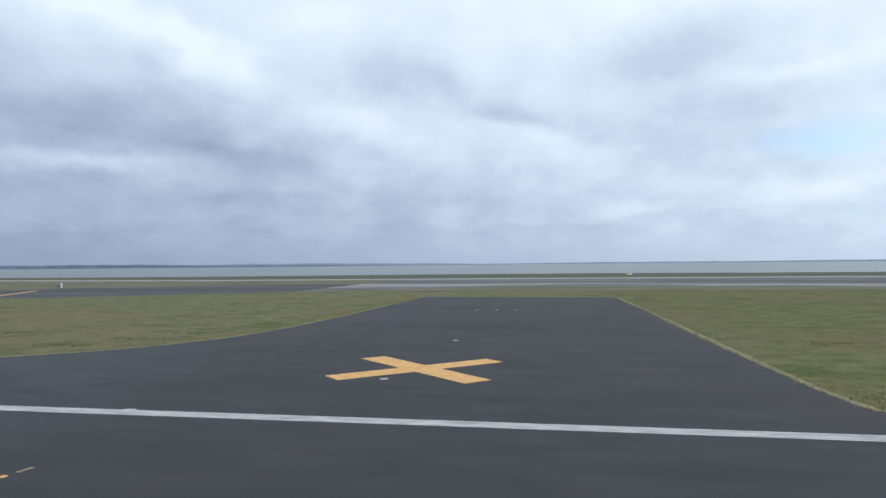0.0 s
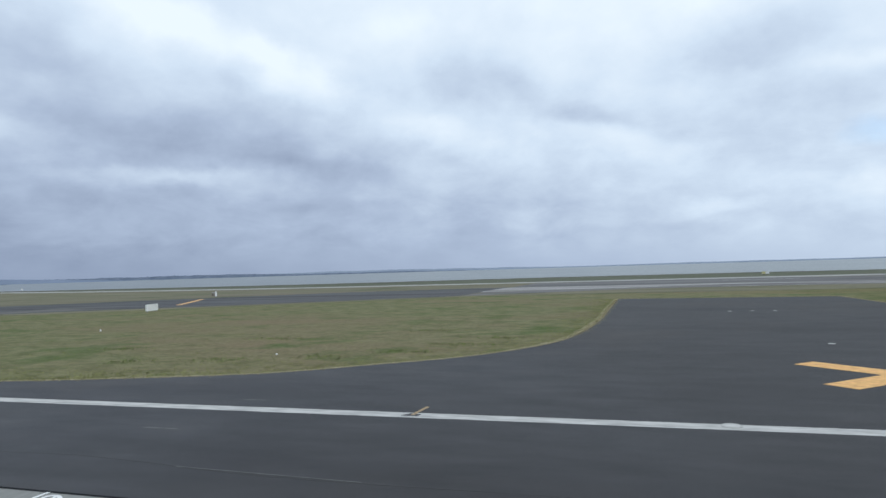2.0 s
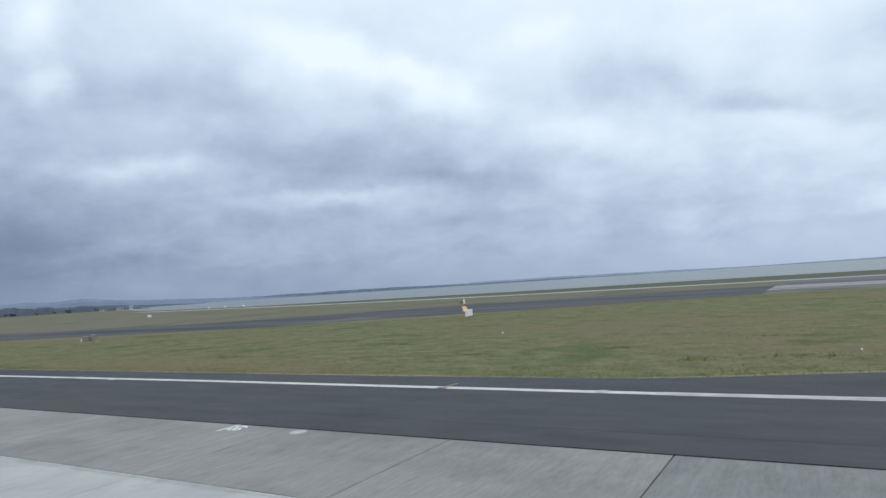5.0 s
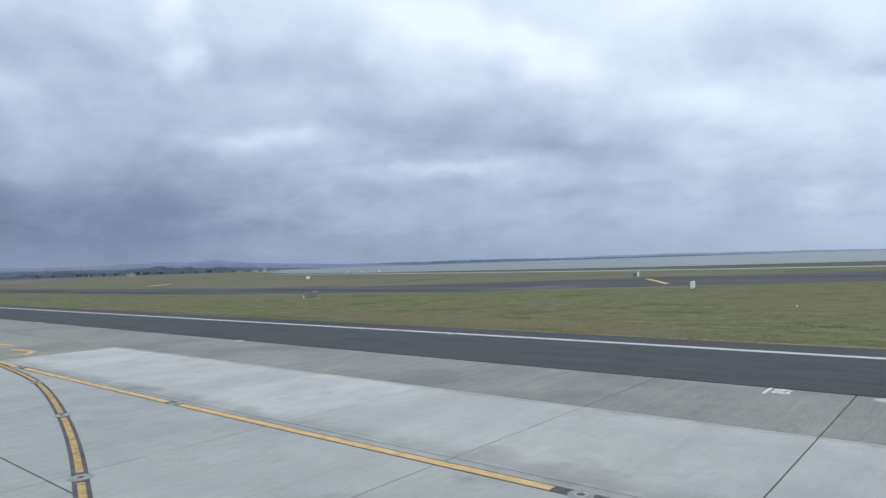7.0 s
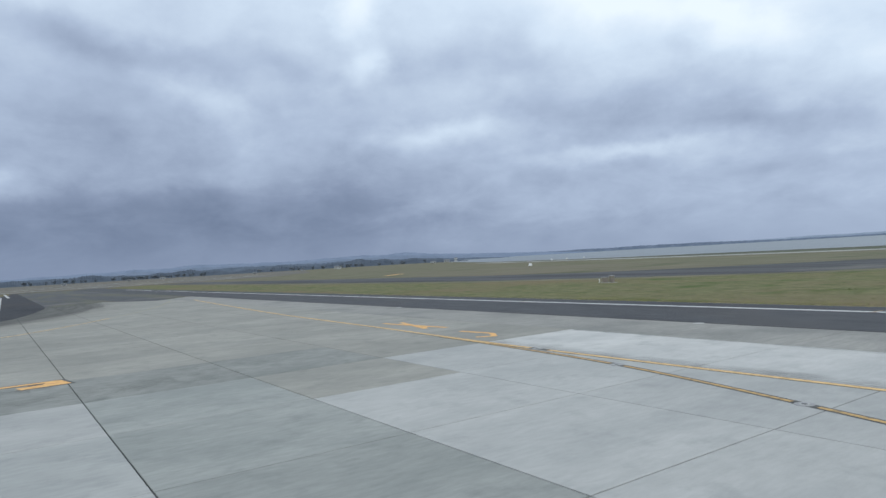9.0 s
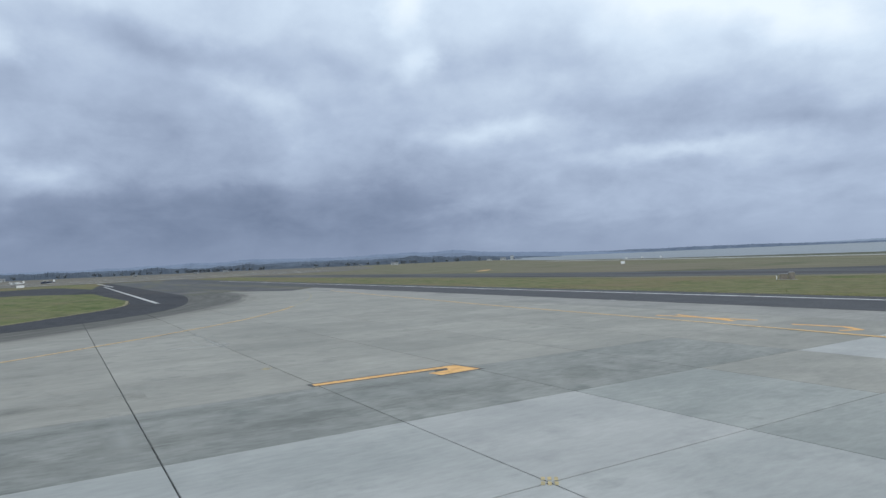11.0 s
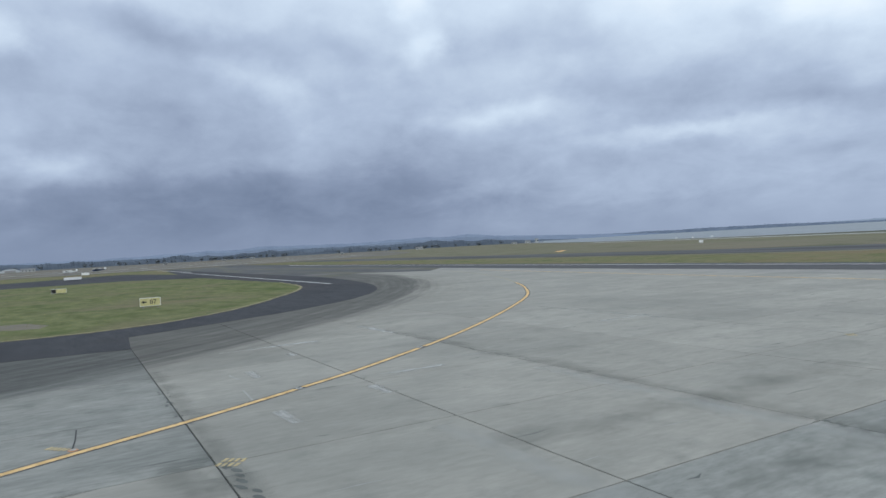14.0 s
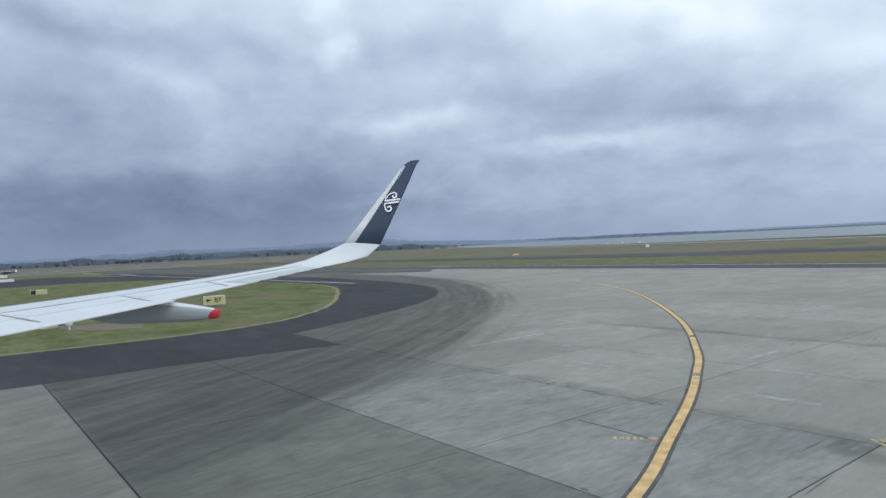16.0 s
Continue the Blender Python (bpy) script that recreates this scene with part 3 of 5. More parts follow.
def add_stain(m, cx, cy, r_out, r_in, colour, strength=0.84, streak=0.0):
    """A broad tyre-dirt stain along a bend, ragged at its edge and streaked along the way of the tyres."""
    nt = m.node_tree
    N, L = nt.nodes, nt.links
    bsdf = N["Principled BSDF"]
    src = bsdf.inputs["Base Color"].links[0].from_socket
    geo = N.new("ShaderNodeNewGeometry")
    dist = N.new("ShaderNodeVectorMath")
    dist.operation = "DISTANCE"
    L.new(geo.outputs["Position"], dist.inputs[0])
    dist.inputs[1].default_value = (cx, cy, 0)
    n = N.new("ShaderNodeTexNoise")
    n.inputs["Scale"].default_value, n.inputs["Detail"].default_value, n.inputs["Roughness"].default_value = 1.0, 9.0, 0.62
    rel = N.new("ShaderNodeVectorMath")
    rel.operation = "SUBTRACT"
    L.new(geo.outputs["Position"], rel.inputs[0])
    rel.inputs[1].default_value = (cx, cy, 0)
    sp = N.new("ShaderNodeSeparateXYZ")
    L.new(rel.outputs[0], sp.inputs[0])
    turn = N.new("ShaderNodeMath")
    turn.operation = "ARCTAN2"
    L.new(sp.outputs[1], turn.inputs[0])
    L.new(sp.outputs[0], turn.inputs[1])
    far = N.new("ShaderNodeMath")
    far.operation = "MULTIPLY"
    L.new(turn.outputs[0], far.inputs[0])
    far.inputs[1].default_value = 6.0
    polar = N.new("ShaderNodeCombineXYZ")
    L.new(dist.outputs["Value"], polar.inputs[0])
    L.new(far.outputs[0], polar.inputs[1])
    L.new(polar.outputs[0], n.inputs["Vector"])
    wob = N.new("ShaderNodeMath")
    wob.operation = "MULTIPLY_ADD"
    L.new(n.outputs["Fac"], wob.inputs[0])
    wob.inputs[1].default_value = 7.0
    L.new(dist.outputs["Value"], wob.inputs[2])
    r = N.new("ShaderNodeMapRange")
    r.interpolation_type = "SMOOTHSTEP"
    L.new(wob.outputs[0], r.inputs[0])
    r.inputs[1].default_value, r.inputs[2].default_value = r_out + 3.5, r_in + 3.5
    r.inputs[3].default_value, r.inputs[4].default_value = 0.0, strength
    clean = N.new("ShaderNodeMapRange")
    clean.interpolation_type = "SMOOTHSTEP"
    sep = N.new("ShaderNodeSeparateXYZ")
    L.new(geo.outputs["Position"], sep.inputs[0])
    L.new(sep.outputs[1], clean.inputs[0])
    clean.inputs[1].default_value, clean.inputs[2].default_value = -54.20, -53.90
    clean.inputs[3].default_value, clean.inputs[4].default_value = 0.55, 1.0
    both = N.new("ShaderNodeMath")
    both.operation = "MULTIPLY"
    L.new(r.outputs[0], both.inputs[0])
    L.new(clean.outputs[0], both.inputs[1])
    mix = N.new("ShaderNodeMix")
    mix.data_type, mix.blend_type = "RGBA", "MULTIPLY"
    L.new(both.outputs[0], mix.inputs[0])
    L.new(src, mix.inputs[6])
    rub = N.new("ShaderNodeTexNoise")
    rub.inputs["Scale"].default_value, rub.inputs["Detail"].default_value, rub.inputs["Roughness"].default_value = 1.5, 8.0, 0.64
    L.new(polar.outputs[0], rub.inputs["Vector"])
    band = N.new("ShaderNodeMapRange")
    L.new(rub.outputs["Fac"], band.inputs[0])
    band.inputs[1].default_value, band.inputs[2].default_value = 0.34, 0.66
    tone = N.new("ShaderNodeMix")
    tone.data_type = "RGBA"
    L.new(band.outputs[0], tone.inputs[0])
    tone.inputs[6].default_value = (*[c * (1 - streak) for c in colour], 1)
    tone.inputs[7].default_value = (*[c * (1 + streak) for c in colour], 1)
    L.new(tone.outputs[2], mix.inputs[7])
    L.new(mix.outputs[2], bsdf.inputs["Base Color"])


for weathered, tone in (("concrete_old", (0.38, 0.385, 0.395)), ("concrete_grim", (0.38, 0.385, 0.395)), ("concrete_olive", (0.56, 0.56, 0.57))):
    add_stain(M[weathered], -200.5, -96.0, 105.0, 96.0, (0.78, 0.77, 0.75), 0.60, 0.16)
    add_stain(M[weathered], -200.5, -96.0, 98.6, 95.0, tone, 0.94, 0.24)


def unveiled_or_fresher_surface(m, x0, x1, colour):
    """Asphalt without the painted window veil, or fresher grass, towards +x, with a ragged change between two places.
    """
    nt = m.node_tree
    N, L = nt.nodes, nt.links
    bsdf = N["Principled BSDF"]
    src = bsdf.inputs["Base Color"].links[0].from_socket
    geo = N.new("ShaderNodeNewGeometry")
    sp = N.new("ShaderNodeSeparateXYZ")
    L.new(geo.outputs["Position"], sp.inputs[0])
    n = N.new("ShaderNodeTexNoise")
    L.new(geo.outputs["Position"], n.inputs["Vector"])
    n.inputs["Scale"].default_value, n.inputs["Detail"].default_value = 0.09, 7.0
    w = N.new("ShaderNodeMath")
    w.operation = "MULTIPLY_ADD"
    L.new(n.outputs["Fac"], w.inputs[0])
    w.inputs[1].default_value = 40.0
    L.new(sp.outputs[0], w.inputs[2])
    k = N.new("ShaderNodeMapRange")
    L.new(w.outputs[0], k.inputs[0])
    k.inputs[1].default_value, k.inputs[2].default_value = x0 + 20, x1 + 20
    mix = N.new("ShaderNodeMix")
    mix.data_type, mix.blend_type = "RGBA", "MULTIPLY"
    L.new(k.outputs[0], mix.inputs[0])
    L.new(src, mix.inputs[6])
    mix.inputs[7].default_value = (*colour, 1)
    L.new(mix.outputs[2], bsdf.inputs["Base Color"])


# asphalt towards -x keeps the painted glass veil; grass towards +x is fresher
unveiled_or_fresher_surface(M["asphalt"], -38, -18, (0.67, 0.655, 0.64))
unveiled_or_fresher_surface(M["grass"], -8, 6, (0.86, 0.87, 0.74))

# bend of asphalt round the grass island
ISLAND_E = smooth_line([(-139.0, -110), (-138.6, -75), (-137.9, -55.0), (-137.4, -49.8), (-137.7, -44.0), (-139.1, -40.0), (-142.6, -36.0), (-147.4, -32.0), (-154.6, -27.7), (-165, -22.1), (-175, -18.7), (-190, -17.2)], 1.2)
ISLAND = ISLAND_E + [(-215, -18.6), (-242, -19.5), (-262, -34), (-262, -60), (-262, -110)]
sheet("asphalt_bend", [(-127.3, -125), (-127.2, -49.6), (-126.4, -42.4), (-132.3, -42.1)] + smooth_line([(-135.3, -36.5), (-139.5, -29.5), (-146.0, -22.3), (-155.0, -16.4), (-168.0, -12.0), (-190, -8.4), (-215, -6.5)], 2) + [(-260, -5), (-419, -4), (-419, -125)], 0.008, 0.06,
      M["asphalt_bend"], label="dark asphalt bend between the concrete apron and a grass island", category="asphalt pavement", kind="structure")
sheet("grass_island", ISLAND, 0.03, 0.1, M["lush"], label="olive-green grass island inside the taxiway bend", category="grass ground", kind="structure")
sheet("far_apron_asphalt", [(-196, -7.5), (-204, 2), (-190, 9), (-200, 16.9), (-419, 16.9), (-419, -5.5)], 0.0095, 0.03, M["asphalt_old"], label="worn grey asphalt beyond the concrete apron", category="asphalt pavement", kind="structure")
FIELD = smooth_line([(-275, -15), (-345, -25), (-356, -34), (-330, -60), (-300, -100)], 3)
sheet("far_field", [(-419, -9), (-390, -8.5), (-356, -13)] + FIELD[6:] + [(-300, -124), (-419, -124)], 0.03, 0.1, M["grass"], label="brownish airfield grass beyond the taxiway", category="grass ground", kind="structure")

# far open ground, its haze painted as duller, browner colour
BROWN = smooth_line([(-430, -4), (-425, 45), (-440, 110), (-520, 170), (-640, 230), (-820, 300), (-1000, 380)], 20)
sheet("brown_field", BROWN + [(-1500, 500), (-1500, -600), (-430, -600)], 0.03, 0.1, M["brown_field"], label="open ground in haze-dulled brown and grey far across the airfield", category="open ground", kind="structure")
for k, (x, y0, y1, w) in enumerate(((-470, -40, 120, 12), (-560, -120, 170, 18), (-690, -200, 220, 14))):
    ribbon("far_pavement", straight(x, y0, x - 30, y1, 20), w, 0.036, M["strip"], 0.005, label="pale old pavement strip far across the airfield", category="pavement", kind="structure")

rnd_far = random.Random(33)
for k in range(16):
    y = rnd_far.choice((127, 134, 141, 148, 156, 165, 176, 190)) + rnd_far.uniform(-1, 1)
    x = rnd_far.uniform(-30, 220)
    l = rnd_far.uniform(15, 70)
    ribbon("far_streak", straight(x, y, x + l, y + rnd_far.uniform(-1, 1), 10), rnd_far.uniform(0.5, 2.0), 0.012 + 0.002 * k, M["pale_streak"] if k % 3 else M["asphalt_old"], 0.004, label="pale broken concrete edge on the old runway", category="pavement", kind="structure")

# ------------------------------------------------------------------ painted marks
WHITE, YELLOW, BLACK = M["white_paint"], M["yellow_paint"], M["black_paint"]
ribbon("runway_edge_line", straight(400, 25.0, -46, 25.0, 4.0), 0.62, 0.005, WHITE, label="worn white runway edge line on asphalt", category="road marking", kind="structure")
ribbon("runway_edge_line", straight(-46, 25.0, -66, 25.3, 2.0) + straight(-70, 25.36, -330, 25.4, 4.0), 0.50, 0.005, M["fresh_white"], label="bright white runway edge line on asphalt", category="road marking", kind="structure")
ribbon("taxiway_edge_line", straight(-174.2, -14.7, -330, -12.6, 4.0), 0.6, 0.014, WHITE, label="white taxiway edge line by the grass island", category="road marking", kind="structure")
ribbon("far_white_line", straight(-317, -10.6, -415, -10.5, 4.0), 0.9, 0.036, WHITE, label="white line on the distant taxiway", category="road marking", kind="structure")

# the yellow cross that closes the taxiway stub
CROSS = empty("closed_taxiway_cross", pose(-10.83, 34.0, 0), label="large yellow painted cross on a closed asphalt taxiway", category="road marking")
for k, (ax, ay, bx, by) in enumerate(((-13.66, 31.46, -7.93, 36.73), (-13.64, 37.03, -7.97, 31.32))):
    d = Vector((bx - ax, by - ay))
    n = Vector((-d.y, d.x)).normalized() * 0.62
    z = 0.006 + 0.004 * k
    v = [(p[0] + s * n.x + 10.83, p[1] + s * n.y - 34.0, zz) for zz in (z, z - 0.003) for p, s in (((ax, ay), 1), ((ax, ay), -1), ((bx, by), -1), ((bx, by), 1))]
    mesh_object("cross_arm", v, [(0, 1, 2, 3), (0, 4, 5, 1), (1, 5, 6, 2), (2, 6, 7, 3), (3, 7, 4, 0)], YELLOW, CROSS)


BEND_LAMPS = [(-110.75, -38.68), (-115.2, -32.0)]


def taxi_line(name, pts, width, border, label, skip=(), paint=None, gap=0.36):
    """A yellow guide line with a black border under it, broken where the inset lamps sit."""
    holder = empty(name, label=label, category="road marking")
    if border:
        o = ribbon("black_border", pts, width + 2 * border, 0.0045, BLACK, 0.003)
        o.parent = holder
    run = []
    for p in pts + [None]:
        if p is None or any(math.hypot(p[0] - a, p[1] - b) < gap for a, b in skip):
            if len(run) > 1:
                o = ribbon("yellow_band", run, width, 0.009, paint or M["line_paint"], 0.003)
                o.parent = holder
            run = []
        else:
            run.append(p)
    return holder


LAMPS = [(-73.34, 5.05), (-74.8, 2.17), (-67.68, -0.05), (-82.65, 4.05), (-88.3, 5.25), (-58.6, 5.0)]
taxi_line("taxiway_guide_line", smooth_line([(60, 5.0), (-20, 5.0), (-45, 5.0), (-60, 5.0), (-75, 5.05), (-90, 5.3), (-105, 6.2), (-126, 7.4), (-150, 9.6), (-180, 12.6)], 0.4), 0.24, 0.05,
          "straight yellow taxiway guide line on concrete", LAMPS)
taxi_line("exit_guide_line", smooth_line([(-96.5, 5.5), (-90, 4.95), (-82.6, 4.05), (-74.8, 2.17), (-67.7, -0.05), (-61, -2.7), (-52, -7.6), (-44, -13), (-36, -19.5), (-26, -30), (-18, -44), (-14, -62), (-13, -100)], 0.4), 0.15, 0.09,
          "curved worn yellow exit line with a wide black border on concrete", LAMPS, M["gold_paint"])
taxi_line("bend_guide_line", smooth_line([(-102.6, -72), (-103.4, -60), (-104.8, -52), (-106.3, -47.6), (-107.6, -44.8), (-109.2, -41.5), (-110.8, -38.6), (-113.0, -35.0), (-118.0, -28.2), (-125.0, -20.4), (-132.2, -13.5), (-140, -8.0), (-146, -4.6)], 0.12), 0.22, 0.08,
          "curved yellow taxiway line with a thin black border on concrete", BEND_LAMPS, gap=0.17)
ribbon("faded_guide_line", smooth_line([(-146.2, -4.5), (-155, 0.0), (-168, 5.0), (-185, 10)], 1.0), 0.14, 0.006, M["faded_line"], label="almost worn away end of the curved guide line", category="road marking", kind="structure")
ribbon("pavement_seam", straight(160, 17.0, -419, 17.0, 6.0), 0.09, 0.004, M["tar"], 0.003, label="dark sealed seam between asphalt and concrete", category="pavement seam", kind="structure")
ribbon("asphalt_seam", smooth_line([(-60, 19.2), (-46, 19.0), (-38.7, 19.05), (-33.3, 19.4), (-29.2, 18.95), (-26.5, 18.8), (-16, 19.0)], 1.5), 0.028, 0.004, M["seam"], 0.003, label="thin dark seam between two lanes of asphalt", category="pavement seam", kind="structure")
ribbon("asphalt_seam", straight(-30.2, 19.05, -25.5, 18.86, 1.0), 0.04, 0.0085, M["faint_scuff"], 0.003, label="pale worn stretch of an asphalt seam", category="pavement seam", kind="structure")
# hook-shaped stop mark
H = [(-99.42, -18.75), (-99.05, -18.75), (-98.97, -13.35), (-98.55, -13.5), (-98.42, -14.45), (-97.75, -14.3), (-97.9, -12.45), (-99.35, -12.75)]
polygon_mark("hooked_yellow_mark", H, 0.009, YELLOW, label="hook-shaped yellow mark with a dark outline on concrete", category="road marking")
polygon_mark("hooked_mark_outline", [(-99.56, -18.9), (-98.92, -18.9), (-98.82, -13.97), (-97.6, -14.5), (-97.75, -12.3), (-99.48, -12.6)], 0.0045, BLACK, label="dark border under a yellow mark", category="road marking")
# worn letters in yellow near the runway, too oblique to read: bars
for a, b in (((-107.0, 7.75), (-100.2, 8.5)), ((-106.2, 8.75), (-101.0, 7.45)), ((-102.5, 8.35), (-101.1, 7.4)), ((-97.6, 7.68), (-95.0, 8.0)), ((-95.0, 8.0), (-93.8, 7.2)), ((-93.85, 7.3), (-94.4, 6.4))):
    ribbon("yellow_bar", [a, ((a[0] + b[0]) / 2, (a[1] + b[1]) / 2), b], 0.34, 0.009 + 0.004 * random.random(), YELLOW, 0.003, label="yellow painted bar on dark concrete", category="road marking", group="painted bars")
ribbon("far_yellow_line", [(-92.0, 95.3), (-98, 106.3), (-104.4, 117.4)], 0.85, 0.006, YELLOW, label="yellow line across the distant taxiway", category="road marking", kind="structure")
ribbon("far_yellow_dash", straight(-260, 95, -275, 110, 5), 2.0, 0.0, YELLOW, 0.03, label="yellow mark on the far airfield", category="road marking", kind="structure")


def painted_text(name, body, m, size, mat, shear=0.0, **tags):
    cu = bpy.data.curves.new(name, "FONT")
    cu.offset = size * 0.012
    cu.body, cu.size, cu.align_x, cu.align_y, cu.shear, cu.extrude = body, size, "CENTER", "CENTER", shear, 0.0015
    tmp = bpy.data.objects.new(name, cu)
    me = bpy.data.meshes.new_from_object(tmp)
    bpy.data.objects.remove(tmp)
    me.materials.clear()
    me.materials.append(mat)
    ob = new(name, me)
    ob.matrix_basis = m
    return tagged(ob, **tags)


def slab_number(x, body):
    """A number that reads towards the apron, with a stroke under it, at the edge of the asphalt."""
    painted_text("painted_number", body, pose(x + 0.38, 16.52, 0.006, 0, 0, -90), 0.74, M["sign_white"], 0.0, label="white painted number " + body + " on grooved concrete", category="road marking", group="slab numbers")
    ribbon("number_stroke", [(x, 15.95), (x, 16.4), (x, 16.97)], 0.08, 0.006, M["sign_white"], 0.003, label="white stroke painted beside a slab number", category="road marking", group="number strokes")


slab_number(-31.62, "67")
slab_number(-58.26, "68")


def code_bars(x, y, turn, rows, cols, mat, label, size=1.0):
    """Small stencilled code, unreadable: short bars."""
    holder = empty("stencilled_code", pose(x, y, 0, 0, 0, turn), label=label, category="road marking", group="stencilled codes")
    for r in range(rows):
        for c in range(cols):
            part("bar", box(0.10 * size, 0.26 * size, 0.003, ((c - (cols - 1) / 2) * 0.17 * size, (r - (rows - 1) / 2) * 0.36 * size, 0.0065)), mat, holder)


code_bars(-104.45, -42.1, 52, 2, 4, M["yellow_worn"], "two rows of small yellow stencilled bars on concrete", 0.8)
code_bars(-86.3, -18.6, 52, 2, 3, M["yellow_worn"], "two rows of small pale yellow stencilled bars on pale concrete", 0.75)
code_bars(-16.2, 19.68, 80, 1, 5, M["yellow_worn"], "small faded yellow stencilled bars on asphalt", 0.45)
polygon_mark("yellow_dot", [(-16.3 + 0.08 * math.cos(a * 0.5236), 19.22 + 0.09 * math.sin(a * 0.5236)) for a in range(12)], 0.006, YELLOW, label="small round yellow dot on asphalt", category="road marking")
code_bars(-108.25, -45.3, 40, 1, 5, M["yellow_worn"], "row of faint yellow stencilled bars beside the curved line", 0.8)


# ------------------------------------------------------------------ inset and raised lamps
def inset_lamp():
    o = empty("inset_lamp", label="round metal lamp set flush in the pavement", category="airfield lamp", group="inset lamps")
    part("rim", rod(0.15, 0.13, -0.02, 0.012, n=20), M["lamp_metal"], o)
    part("dome", rod(0.08, 0.06, 0.012, 0.024, n=16), M["lamp_dark"], o)
    part("mounting_ring", rod(0.25, 0.25, -0.02, 0.0055, n=24), M["grey_metal"], o)
    return o


first = inset_lamp()
first.matrix_basis = pose(*LAMPS[0], 0.004)
for x, y in LAMPS[1:]:
    copy_thing(first, pose(x, y, 0.004))
flush = empty("flush_lamp", pose(*BEND_LAMPS[0], 0.004), label="small flush lamp in the curved yellow line", category="airfield lamp", group="flush lamps")
part("rim", rod(0.13, 0.12, -0.02, 0.008, n=18), M["lamp_metal"], flush)
part("lens", box(0.14, 0.05, 0.010, (0, 0, 0.010)), M["lamp_dark"], flush)
copy_thing(flush, pose(*BEND_LAMPS[1], 0.004))
pale = empty("inset_edge_lamp", pose(-17.76, 25.15, 0.005), label="pale round edge lamp set into the pavement", category="airfield lamp", group="edge lamps")
part("rim", rod(0.30, 0.27, -0.02, 0.012, n=24), M["lamp_metal"], pale)
part("cover", rod(0.20, 0.17, 0.012, 0.02, n=20), M["white_paint"], pale)
for x, y in ((-87.8, 16.75), (-55.2, 16.55), (-48.0, 25.1), (-78.0, 25.1), (-120, 16.7)):
    copy_thing(pale, pose(x, y, 0.005))


small = empty("small_inset_lamp", pose(-11.1, 68.8, 0.004), label="small pale lamp set into the asphalt", category="airfield lamp", group="stub lamps")
part("rim", rod(0.19, 0.16, -0.02, 0.012, n=18), M["lamp_metal"], small)
part("cover", rod(0.10, 0.08, 0.012, 0.02, n=14), M["white_paint"], small)
for x, y in ((-12.9, 68.6), (-9.3, 68.6), (-10.89, 44.1), (-11.57, 31.5)):
    copy_thing(small, pose(x, y, 0.004))


def tie_mark(x):
    """A short worn yellow stroke that leaves a dark patch on the white edge line."""
    o = empty("edge_tie_mark", pose(x, 25.0, 0), label="short worn tan stroke on a dark patch of the edge line", category="road marking", group="edge tie marks")
    for nm, mat, z, pts in (("dark_patch", M["asphalt"], 0.0085, [(-0.34, -0.10), (0.20, -0.12), (0.24, 0.16), (-0.12, 0.22)]), ("tan_stroke", M["tan_paint"], 0.0125, [(-0.06, 0.02), (0.06, 0.0), (0.16, 1.15), (0.04, 1.25)])):
        v = [(a, b, zz) for zz in (z, z - 0.003) for a, b in pts]
        mesh_object(nm, v, [(0, 1, 2, 3), (0, 4, 5, 1), (1, 5, 6, 2), (2, 6, 7, 3), (3, 7, 4, 0)], mat, o)
    return o


for a, e in (((-120.9, -39.2), (-121.0, -34.9)), ((-111.0, -35.8), (-110.8, -33.5)), ((-109.4, -36.9), (-108.1, -36.7)), ((-119.4, -19.5), (-117.0, -19.5)), ((-116.5, -18.2), (-115.2, -18.3)), ((-112.4, -32.6), (-111.7, -30.4)), ((-114.9, -40.0), (-113.8, -39.9)), ((-111.8, -40.2), (-110.1, -40.3)), ((-108.2, -40.2), (-106.6, -40.1))):
    ribbon("pale_scratch", [a, ((a[0] + e[0]) / 2 + 0.04, (a[1] + e[1]) / 2), e], 0.075, 0.004, M["pale_scratch"], 0.003, label="thin pale scratch on weathered concrete", category="scratch", group="pale scratches")
ribbon("crack", [(-107.95, -45.0), (-108.9, -44.93), (-110.0, -44.9)], 0.035, 0.0042, M["seam"], 0.003, label="thin dark crack in weathered concrete", category="crack")
o = empty("inset_orange_lamp", pose(-107.85, -44.98, 0.004), label="small orange lamp set beside the curved line", category="airfield lamp")
part("rim", rod(0.13, 0.11, -0.02, 0.014, n=16), M["orange"], o)
part("dome", rod(0.07, 0.05, 0.014, 0.026, n=12), M["lamp_metal"], o)
for x in (-26.6, -54.9, -82.6, -112.0):
    tie_mark(x)
for x, y, l in ((-32.9, 26.4, 1.0), (-55.5, 25.9, 0.8), (-33.3, 22.2, 1.2)):
    polygon_mark("paint_scuff", [(x - l / 2, y - 0.05), (x + l / 2, y - 0.04), (x + l / 2 - 0.05, y + 0.05), (x - l / 2 + 0.1, y + 0.06)], 0.005, M["faint_scuff"], label="thin pale scuff on pavement", category="road marking")
code_bars(-104.4, -19.0, 52, 2, 3, M["yellow_worn"], "two rows of faded yellow stencilled bars on weathered concrete", 0.7)


